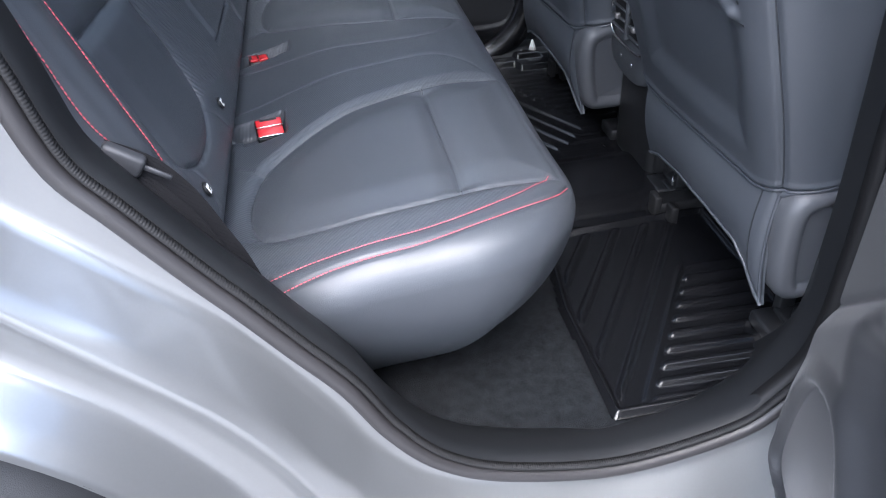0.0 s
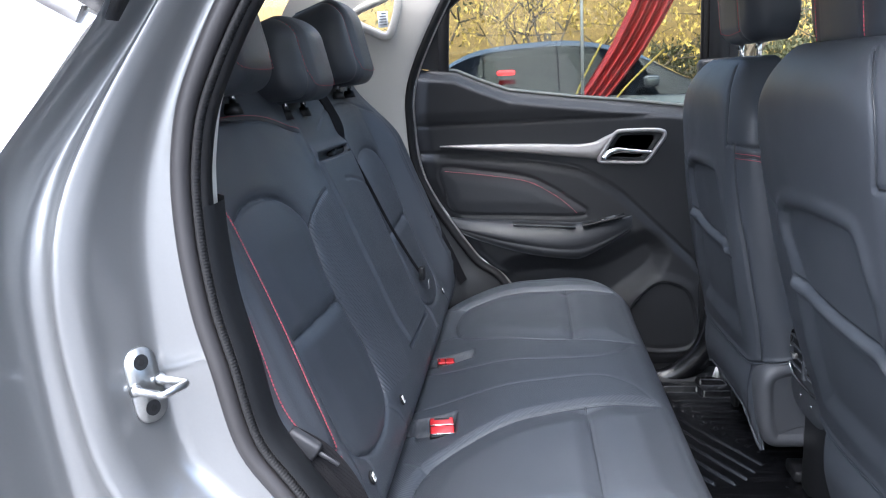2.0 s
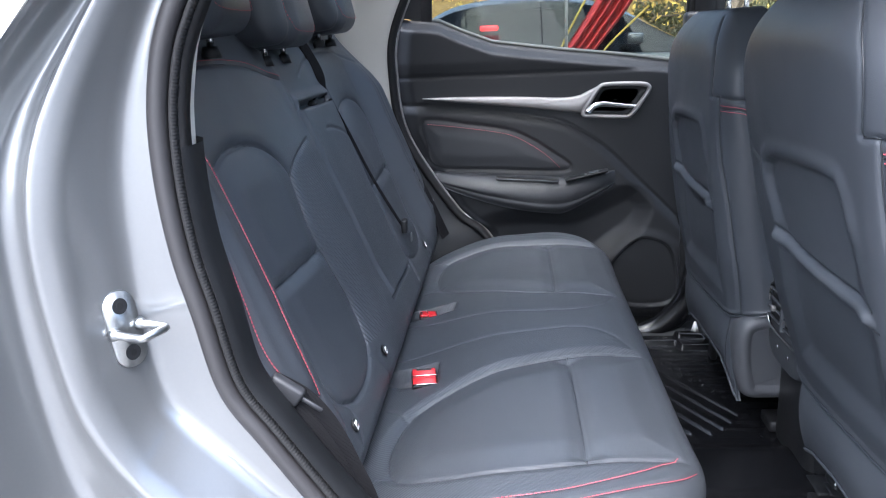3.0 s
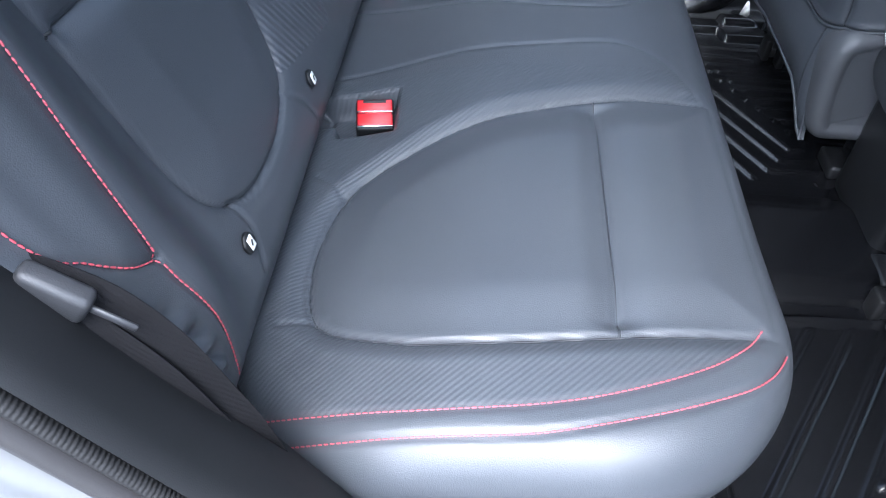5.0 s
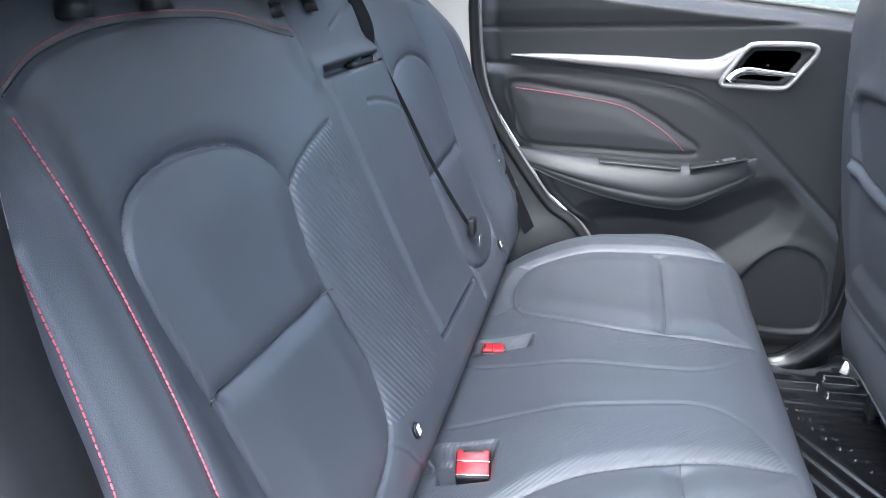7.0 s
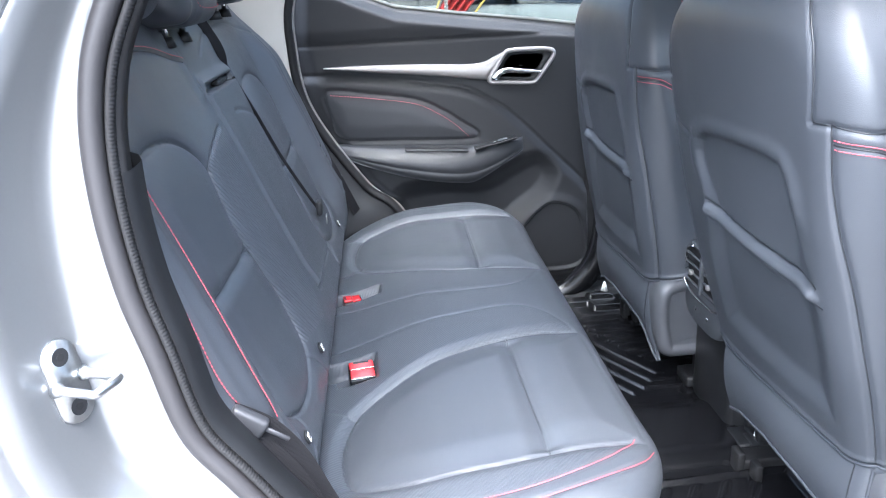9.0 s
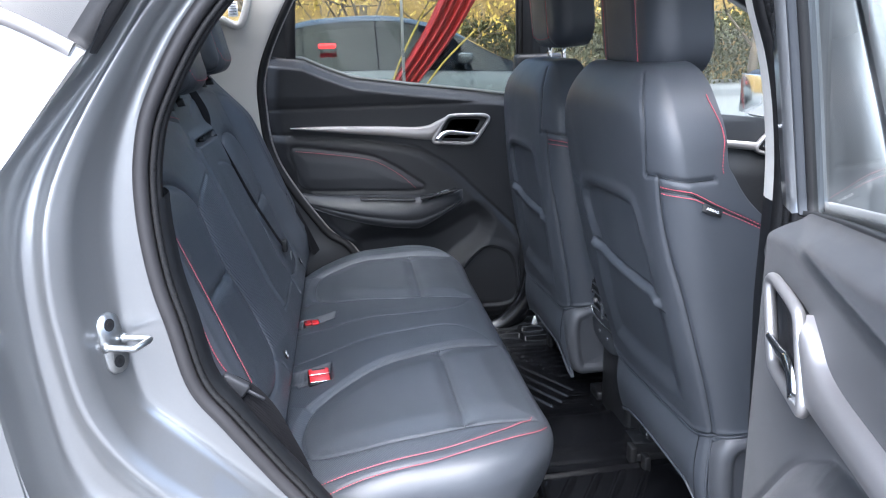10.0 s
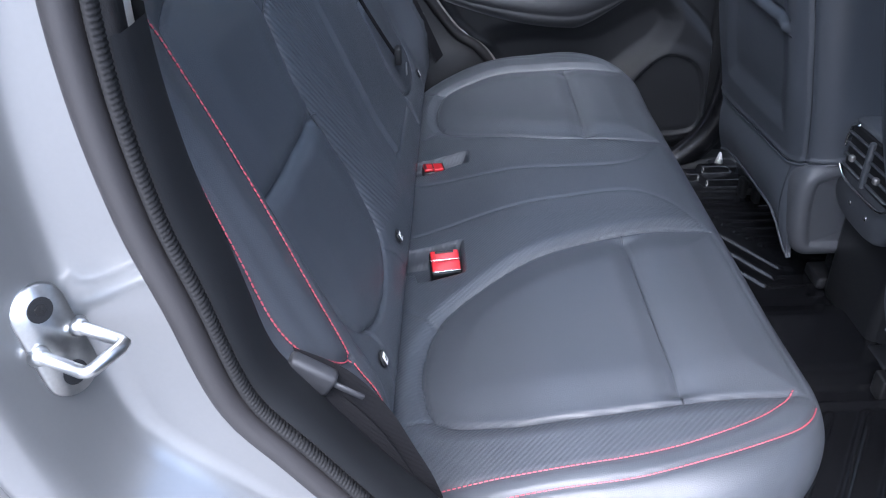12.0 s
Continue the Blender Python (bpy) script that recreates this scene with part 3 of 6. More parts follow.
def mat_shape(name, outline, z, ribs, label, rim=0.011):
    """A moulded mat with a raised rim and ribs."""
    top = empty(name, (*np.mean(outline, 0), z), label, "floor mat")
    o = np.array(outline)
    U, V = np.linspace(o[:, 0].min() - 0.01, o[:, 0].max() + 0.01, 110), np.linspace(o[:, 1].min() - 0.01, o[:, 1].max() + 0.01, 150)
    x, y = np.meshgrid(U, V, indexing="ij")
    d = in_shape(x, y, outline)
    h = z + 0.004 + rim * np.exp(-(((d - 0.008) / 0.006) ** 2)) + ribs(x, y) * step01(d, 0.015, 0.03)
    f = grid_faces(110, 150)
    keep = (d.reshape(-1)[f] > -0.004).all(1)
    mesh_ob("tray", np.stack([x, y, h], -1).reshape(-1, 3), f[keep], MAT_RUBBER, top)
    part("underside", box((o[:, 0].max() - o[:, 0].min() - 0.06, o[:, 1].max() - o[:, 1].min() - 0.06, 0.004), (*np.mean([o.min(0), o.max(0)], 0), z + 0.001), 0.001), RUBBER, top)
    return top


def side_ribs(x, y):
    s = (x - 0.60 - 0.644 * (y + 0.69)) / 1.19
    across = step01(s, 0.006, 0.016) * step01(-y, 0.36, 0.40) * (0.007 * np.maximum(0, np.sin((y + 0.02 * x) * 2 * math.pi / 0.034)) ** 0.5)
    fan = step01(-s, 0.004, 0.012) * 0.006 * step01(np.sin(s * 2 * math.pi / 0.052), 0.55, 0.85)
    return across + fan + 0.004 * np.exp(-((s / 0.004) ** 2)) * step01(-y, 0.36, 0.40)


def far_ribs(x, y):
    """Diagonal ribs that turn square near the tunnel, cross ribs, and a stepped outer edge."""
    s = (0.436 - y) - 1.70 * (x - 0.712)
    s = -s / 1.97
    diagonal = np.exp(-(((s + 0.043 + 0.04 * np.clip(np.round((-s - 0.043) / 0.04), 0, 4)) / 0.0035) ** 2))
    turned = y < 0.205 + 1.21 * (x - 0.805)
    square = np.exp(-(((y - 0.205 + 0.033 * np.clip(np.round((0.205 - y) / 0.033), 0, 4)) / 0.0035) ** 2))
    lines = np.where(turned, square, diagonal) * (s < -0.02)
    run = (y - 0.436) - 0.57 * (x - 0.712)
    dots = np.exp(-((s / 0.005) ** 2)) * step01(np.cos(run * 2 * math.pi / 0.046), 0.2, 0.8)
    across = step01(s, 0.008, 0.018) * 0.004 * np.maximum(0, np.sin((y + 0.02 * x) * 2 * math.pi / 0.034)) ** 0.5
    notch = 0.035 * step01(-x, -0.75, -0.735)
    lip = 0.016 * step01(y - notch, 0.592, 0.604) + 0.016 * step01(y - notch, 0.640, 0.652)
    return (0.007 * lines + 0.005 * dots + across) * (y < 0.585) + lip


mat_shape("floor_mat", [(0.545, -0.705), (0.80, -0.705), (0.93, -0.60), (0.93, -0.20), (0.57, -0.22), (0.54, -0.45)], 0.348, side_ribs, "black moulded rubber floor mat with fanned ribs")
mat_shape("tunnel_mat", [(0.50, -0.21), (0.92, -0.205), (0.92, 0.085), (0.50, 0.085)], 0.352, lambda x, y: 0.022 * step01(np.minimum(y + 0.205, 0.08 - y), 0.0, 0.075) + 0 * x, "black moulded rubber mat over the middle floor", rim=0.0)
mat_shape("floor_mat", [(0.545, 0.70), (0.80, 0.70), (0.93, 0.60), (0.93, 0.09), (0.57, 0.09), (0.54, 0.45)], 0.348, far_ribs, "black moulded rubber floor mat with angled ribs and stepped edge", rim=0.001)

# ---- rear bench ----
bench = empty("rear_bench_seat", (0.25, MID, 0.36), "dark grey leather rear bench with red edge stitching and folded armrest", "bench seat")
SEAT_W, SEAT_L = 1.40, 0.558


# cushion lines: u across from the middle line, v forward from the back edge (x = v - 0.03)
def su(x, y):
    return (y - MID, x + 0.03)


PAD = [su(0.50, -0.155), su(0.42, -0.158), su(0.35, -0.168), su(0.28, -0.185), su(0.21, -0.212), su(0.13, -0.262), su(0.068, -0.32), su(0.046, -0.40), su(0.050, -0.48), su(0.072, -0.53), su(0.13, -0.552), su(0.20, -0.561), su(0.35, -0.548), su(0.44, -0.538), su(0.50, -0.53)]
PAD_C = [tuple(p) for p in spline(PAD, 60)]
CROSS = [su(0.35, -0.168), su(0.352, -0.36), su(0.35, -0.548)]
CENTRE = [tuple(p) for p in spline([su(0.0, -0.082), su(0.1, -0.066), su(0.2, -0.053), su(0.34, -0.036), su(0.40, -0.040), su(0.445, -0.072), su(0.47, -0.11), su(0.487, -0.152)], 40)]
BACKLINES = [[su(0.02, -0.292), su(0.045, -0.31), su(0.066, -0.338)], [su(0.03, -0.528), su(0.074, -0.522)]]


def seat_relief(u, v):
    a = -np.abs(u)
    h = 0.0 * u
    pad = in_shape(a, v, PAD_C)
    # the ribbed border rolls up round the pad, which lies a little lower and swells to its middle
    fade = 1 - step01(v, 0.47, 0.55)
    h = h + 0.009 * step01(pad, 0.0, 0.07) + fade * (0.008 * step01(-pad, 0.0, 0.026) - 0.006 * np.exp(-((pad / 0.0028) ** 2)) - 0.002)
    h = h - (0.0085 * np.exp(-((near_line(a, v, CROSS) / 0.020) ** 2)) + 0.004 * np.exp(-((near_line(a, v, CROSS) / 0.0024) ** 2))) * step01(pad, 0.0, 0.022)
    h = h - 0.0024 * (1 - 0.6 * step01(v, 0.38, 0.46)) * np.exp(-((near_line(a, v, CENTRE) / 0.003) ** 2))
    for line in BACKLINES:
        h = h - 0.0025 * np.exp(-((near_line(a, v, line) / 0.003) ** 2))
    # wells for the buckles
    well = in_shape(u, v, [su(-0.02, -0.125), su(0.098, -0.125), su(0.102, -0.215), su(0.03, -0.215), su(0.025, -0.19), su(-0.02, -0.19)])
    well2 = in_shape(u, v, [su(-0.02, 0.15), su(0.11, 0.165), su(0.11, 0.21), su(-0.02, 0.21)])
    h = h - 0.036 * step01(well, -0.004, 0.007) - 0.022 * step01(well2, -0.006, 0.008)
    # edge seam
    return h - 0.003 * np.exp(-((near_line(a, v, EDGE_LOW) / 0.0025) ** 2)) - 0.0018 * np.exp(-((near_line(a, v, EDGE_TOP) / 0.003) ** 2))


EDGE_TOP = [tuple(p) for p in spline([(-0.642, 0.06), (-0.651, 0.14), (-0.652, 0.236), (-0.640, 0.33), (-0.622, 0.395), (-0.598, 0.45), (-0.57, 0.488), (-0.54, 0.512)], 40)]
EDGE_LOW = [tuple(p) for p in spline([(-0.668, 0.08), (-0.673, 0.167), (-0.670, 0.285), (-0.656, 0.37), (-0.634, 0.44), (-0.60, 0.50), (-0.556, 0.54)], 40)]


def seat_warp(u, v, h):
    top = 0.625 + 0.055 * step01(v, 0.0, 0.28) + 0.008 * step01(v, 0.25, 0.42) - 0.015 * step01(v, 0.42, 0.60)
    top = top + 0.012 * step01(np.abs(u), 0.35, 0.62)
    lean = np.maximum(0, -h - 0.06)
    return v - 0.03 - 0.10 * lean * step01(v, 0.15, 0.45), MID + u, top + h


seat = Pillow(SEAT_W, SEAT_L, 0.20, 0.046, 0.32, seat_relief, seat_warp, taper=0.05, tuck=1.95)


def seat_region(u, v):
    a = -np.abs(u)
    pad = in_shape(a, v, PAD_C)
    rib = (pad < 0) & (a < -0.11) & (near_line(a, v, EDGE_TOP) > 0) & (v > 0.0) & (v < 0.53)
    outside = (a < np.interp(v, [p[1] for p in EDGE_TOP], [p[0] for p in EDGE_TOP])) | (a > np.interp(v, [p[1] for p in CENTRE], [p[0] for p in CENTRE]))
    return np.where(rib & ~outside, 1, 0)


cushion = seat.build("cushion", 0.0036, [LEATHER, LEATHER_RIBBED], bench, region=seat_region, bottom=False)
for line in (EDGE_TOP, EDGE_LOW):
    stitches("stitching", seat, line[::3], RED_THREAD, cushion, label="red stitching")

# backrest
ORIGIN, UP, OUT = Vector((0.0, MID, 0.70)), Vector((-0.351, 0, 0.936)), Vector((0.936, 0, 0.351))
BACK_W, BACK_H = 1.46, 0.82
V0 = 0.10  # the backrest reaches this far below the origin


def bu(y, w):
    return (y - MID, w + V0)


BPAD = [bu(-0.517, 0.262), bu(-0.53, 0.385), bu(-0.508, 0.44), bu(-0.466, 0.464), bu(-0.40, 0.473), bu(-0.31, 0.462), bu(-0.25, 0.43), bu(-0.228, 0.385), bu(-0.25, 0.30), bu(-0.243, 0.22), bu(-0.232, 0.13), bu(-0.262, 0.06), bu(-0.32, 0.033), bu(-0.386, 0.028), bu(-0.455, 0.042), bu(-0.50, 0.09)]
BPAD_C = [tuple(p) for p in spline(BPAD, 90, closed=True)]
BCREASE = [bu(-0.525, 0.262), bu(-0.40, 0.258), bu(-0.24, 0.25)]
STRIP = [tuple(p) for p in spline([bu(-0.066, 0.432), bu(-0.13, 0.424), bu(-0.215, 0.395), bu(-0.245, 0.34), bu(-0.25, 0.25), bu(-0.235, 0.13), bu(-0.262, 0.058)], 40)]
TOPSEAM = [tuple(p) for p in spline([bu(-0.60, 0.556), bu(-0.53, 0.585), bu(-0.44, 0.601), bu(-0.32, 0.602), bu(-0.19, 0.59), bu(-0.06, 0.555)], 40)]
ARM = [bu(-0.025, 0.60), bu(-0.022, 0.44), bu(0.0, 0.05), bu(0.25, 0.045), bu(0.255, 0.47), bu(0.24, 0.60)]
BOL_IN = [tuple(p) for p in spline([bu(-0.605, 0.54), bu(-0.604, 0.48), bu(-0.602, 0.40), bu(-0.605, 0.33), bu(-0.610, 0.275), bu(-0.617, 0.22), bu(-0.622, 0.17), bu(-0.625, 0.131)], 40)]
BOL_OUT = [tuple(p) for p in spline([bu(-0.668, 0.46), bu(-0.674, 0.40), bu(-0.682, 0.30), bu(-0.686, 0.25), bu(-0.684, 0.211), bu(-0.678, 0.187), bu(-0.665, 0.166), bu(-0.648, 0.146), bu(-0.625, 0.131)], 40)]
BOL_LOW = [tuple(p) for p in spline([bu(-0.625, 0.131), bu(-0.626, 0.094), bu(-0.621, 0.066), bu(-0.617, 0.03), bu(-0.615, -0.03)], 20)]
SPLIT = [bu(0.225, 0.64), bu(0.262, 0.54), bu(0.272, 0.40), bu(0.28, 0.0)]


LOW_SEAMS = [[bu(-0.285, 0.050), bu(-0.255, 0.015), bu(-0.236, -0.04)], [bu(-0.470, 0.050), bu(-0.474, 0.019), bu(-0.495, -0.015)]]


def back_relief(u, v):
    a = -np.abs(u)
    pad = in_shape(a, v, BPAD_C)
    h = 0.007 * step01(pad, 0.0, 0.07) - 0.007 * np.exp(-((pad / 0.0026) ** 2)) - 0.004 * np.exp(-((pad / 0.013) ** 2))
    h = h - (0.009 * np.exp(-((near_line(a, v, BCREASE) / 0.013) ** 2)) + 0.006 * np.exp(-((near_line(a, v, BCREASE) / 0.0024) ** 2))) * step01(pad, 0.0, 0.02)
    h = h + (0.044 * step01(-a, 0.535, 0.625) + 0.005 * np.exp(-(((-a - 0.66) / 0.02) ** 2)) * step01(v, 0.22, 0.27)) * step01(v, 0.04, 0.2) * (1 - step01(v, 0.55, 0.74))
    h = h + 0.006 * np.sin(v * 190 + a * 60) * step01(-a, 0.655, 0.69) * step01(v, 0.09, 0.13) * (1 - step01(v, 0.19, 0.235))
    for line, d in ((STRIP[:18], 0.004), (TOPSEAM, 0.003), (BOL_IN, 0.003), (BOL_OUT, 0.004), (BOL_LOW, 0.003)):
        h = h - d * np.exp(-((near_line(a, v, line) / 0.003) ** 2))
    # folded armrest in the middle, and the split of the backrest
    arm = in_shape(u, v, ARM)
    h = h + 0.0084 * step01(arm, -0.002, 0.012) * (1 - step01(v, 0.50 + V0, 0.53 + V0)) - 0.010 * np.exp(-((near_line(u, v, [ARM[2], ARM[3]]) / 0.004) ** 2))
    h = h - 0.022 * np.exp(-((near_line(u, v, SPLIT) / 0.006) ** 2))
    h = h + 0.012 * np.exp(-(((u + 0.13) / 0.09) ** 2)) * step01(v, 0.05, 0.2) * (1 - step01(v, 0.5, 0.62))
    slot = in_shape(u, v, [bu(-0.015, 0.488), bu(0.24, 0.484), bu(0.24, 0.50), bu(-0.01, 0.503)])
    # soft fold that runs up from the armrest, and the short seams below the pad
    h = h + 0.005 * np.exp(-((near_line(u, v, [bu(-0.05, 0.50), bu(-0.06, 0.555), bu(-0.12, 0.65)]) / 0.018) ** 2))
    for line in LOW_SEAMS:
        h = h - 0.003 * np.exp(-((near_line(a, v, line) / 0.003) ** 2))
    return h - 0.03 * step01(slot, -0.003, 0.004)


def back_warp(u, v, h):
    w = v - V0
    wide = np.abs(u) - 0.63
    k = 1 - 0.05 * step01(v, 0.55, 0.76)
    u = np.sign(u) * (np.minimum(np.abs(u), 0.63) + np.maximum(wide, 0) * (1 - 0.55 * step01(-v, -0.25, -0.12) - 0.5 * step01(v, 0.55, 0.72)))
    h = h + 0.012 * step01(-v, -0.24, -0.10) - 0.05 * step01(-v, -0.09, 0.0) - 0.02 * step01(v, 0.66, 0.84)
    return ORIGIN.x + UP.x * w + OUT.x * h, MID + u * k, ORIGIN.z + UP.z * w + OUT.z * h


back = Pillow(BACK_W, BACK_H, 0.09, 0.04, 0.15, back_relief, back_warp)


def back_region(u, v):
    a = -np.abs(u)
    strip = in_shape(u, v, STRIP + [bu(-0.10, 0.03), bu(-0.04, 0.10)])
    return np.where(strip > 0, 1, 0)


BACK_RIBBED = ribbed(material("ribbed_back_leather", (0.050, 0.055, 0.064), 0.42, grain=0.2, grain_size=900, spread=0.1, spec=0.5), 55, 0.5, None)
backrest = back.build("back_cushion", 0.0035, [LEATHER, BACK_RIBBED], bench, region=back_region)
for line in (BOL_IN, BOL_OUT, BOL_LOW):
    stitches("stitching", back, line[::3], RED_THREAD, backrest, label="red stitching")
stitches("top_stitching", back, [(p[0], p[1] + 0.006) for p in TOPSEAM[::3]], RED_THREAD, backrest, pitch=0.006, r=0.0007, label="thin red stitching")


# fine dark seams where the panels are sewn together
for s in (-1, 1):
    for pil, holder, line in ((seat, cushion, PAD_C[3:-3]), (seat, cushion, [tuple(p) for p in spline(CROSS, 30)]), (back, backrest, BPAD_C + BPAD_C[:1]), (back, backrest, [tuple(p) for p in spline(BCREASE, 30)])):
        q2 = spline(line, 120)
        sweep("seam", pil.at(-s * q2[:, 0], q2[:, 1], 0.0008), oval(0.0011, 0.0011, 5), PIPING, holder, up=(0.5, 0.1, 0.8))
for line in (STRIP, TOPSEAM):
    q2 = spline(line, 80)
    sweep("seam", back.at(q2[:, 0], q2[:, 1], 0.0008), oval(0.001, 0.001, 5), PIPING, backrest, up=(0.5, 0.1, 0.8))


def on_back(y, w, lift=0.0):
    return Vector(back.at(y - MID, w + V0, lift))


# child-seat anchor tags
def tag_plate(place, n, size=0.0088):
    top = empty("anchor_tag", place, "small white child-seat anchor tag on the backrest", "tag", "anchor tags")
    q = Vector(n).to_track_quat("Z", "Y").to_matrix().to_4x4()
    bm = bmesh.new()
    bmesh.ops.create_cone(bm, cap_ends=True, segments=24, radius1=size * 1.25, radius2=size * 1.1, depth=0.003, matrix=Matrix.Translation(place) @ q)
    part("button", bm, BLACK_PLASTIC, top)
    m = Matrix.Translation(Vector(place) + Vector(n) * 0.002) @ q
    bm = box((size * 1.1, size * 1.5, 0.001), bevel=0.0003)
    bmesh.ops.transform(bm, matrix=m, verts=bm.verts)
    part("symbol", bm, WHITE_PLASTIC, top, "white printed symbol")
    bm = box((size * 0.7, size * 0.22, 0.001), bevel=0.0002)
    bmesh.ops.transform(bm, matrix=m @ pose(0, 0, 0.0008, 0, 0, 50), verts=bm.verts)
    part("symbol_bar", bm, BLACK_PLASTIC, top)


for y in (-0.221, -0.497, 0.497):
    tag_plate(on_back(y, 0.022, 0.004), OUT)


# rear headrests
def headrest(name, W, H, T, place, turn, label, seam=0.6, posts=True, group="rear headrests", flip=1):
    """A padded headrest; place is the middle of its lower edge, its face towards +x."""
    top = empty(name, place, label, "headrest", group)

    def relief(u, v):
        c = np.abs(u) - seam * W / 2
        return -0.004 * np.exp(-((c / 0.003) ** 2)) + 0.006 * step01(-c, 0, 0.03)

    def warp(u, v, h):
        h = h - 0.25 * u * u / W - 0.012 * step01(v / H, 0.7, 1.0)
        p = Matrix.Rotation(turn, 3, "Y")
        x, y, z = h, u * flip, v
        return place[0] + p[0][0] * x + p[0][2] * z, place[1] + y, place[2] + p[2][0] * x + p[2][2] * z

    pil = Pillow(W, H, min(W, H) * 0.38, 0.034, T, relief, warp, taper=0.12)
    pil.build("pad", 0.006, LEATHER, top)
    panel = [(-seam * W / 2, H * 1.0), (-seam * W / 2, H * 0.45), (-seam * W / 2 + 0.006, H * 0.2), (-seam * W / 2 + 0.03, H * 0.12), (seam * W / 2 - 0.03, H * 0.12), (seam * W / 2 - 0.006, H * 0.2), (seam * W / 2, H * 0.45), (seam * W / 2, H * 1.0)]
    stitches("stitching", pil, panel, RED_THREAD, top, pitch=0.007, r=0.0006, label="thin red stitching")
    if posts:
        for s in (-1, 1):
            foot = (place[0] - 0.075, place[1] + s * 0.06, place[2] - 0.042)
            part("post", rod(foot, (foot[0] + 0.004, foot[1], place[2] + 0.05), 0.006), CHROME, top, "chrome post")
            part("collar", rod((foot[0], foot[1], foot[2] - 0.004), (foot[0], foot[1], foot[2] + 0.014), 0.017, 16, 0.012), BLACK_PLASTIC, top, "black plastic collar")
    return top


for y, h, z in ((-0.395, 0.20, 1.318), (-0.015, 0.155, 1.294), (0.415, 0.20, 1.318)):
    headrest("rear_headrest", 0.28, h, 0.11, (-0.135, y, z), radians(-12), "dark leather rear headrest with thin red stitching")

# belt buckles
def buckle(place, size, turn, label, tilt=0):
    top = empty("belt_buckle", place, label, "belt buckle", "belt buckles")
    m = Matrix.Translation(place) @ pose(0, 0, 0, 0, tilt, turn)
    L, W, H = size

    def at(bm):
        bmesh.ops.transform(bm, matrix=m, verts=bm.verts)
        return bm

    part("housing", at(box((L, W, H), (0, 0, -0.004), 0.004)), BLACK_PLASTIC, top)
    part("release_button", at(box((L * 0.42, W * 0.92, 0.006), (L * 0.20, 0, H / 2 - 0.002), 0.002)), RED_PLASTIC, top, "red release button")
    part("slot_face", at(box((L * 0.40, W * 0.92, 0.006), (-L * 0.24, 0, H / 2 - 0.001), 0.002)), RED_PLASTIC, top, "red buckle face")
    part("slot", at(box((L * 0.10, W * 0.6, 0.004), (-L * 0.36, 0, H / 2 + 0.001), 0.001)), BLACK_PLASTIC, top)
    part("chrome_line", at(box((0.0015, W * 0.95, 0.004), (L * 0.44, 0, H / 2 - 0.001), 0.001)), CHROME, top)
    part("middle_line", at(box((0.0016, W * 0.95, 0.004), (-0.02 * L, 0, H / 2 + 0.001), 0.001)), CHROME, top)


buckle((0.072, -0.168, 0.636), (0.044, 0.050, 0.026), -82, "red seat belt buckle lying in the cushion well", 24)
buckle((0.045, 0.172, 0.630), (0.045, 0.03, 0.03), 10, "red seat belt buckle half sunk in the cushion")

# ---- far rear door ----
BELT = [(-0.11, 1.345), (-0.043, 1.332), (0.042, 1.322), (0.107, 1.292), (0.202, 1.255), (0.4, 1.225), (0.6, 1.20), (0.8, 1.17)]
REAR_EDGE = [(0.30, 0.33), (0.25, 0.50), (0.172, 0.677), (0.076, 0.766), (-0.065, 0.995), (-0.094, 1.17), (-0.076, 1.32), (-0.07, 1.40)]


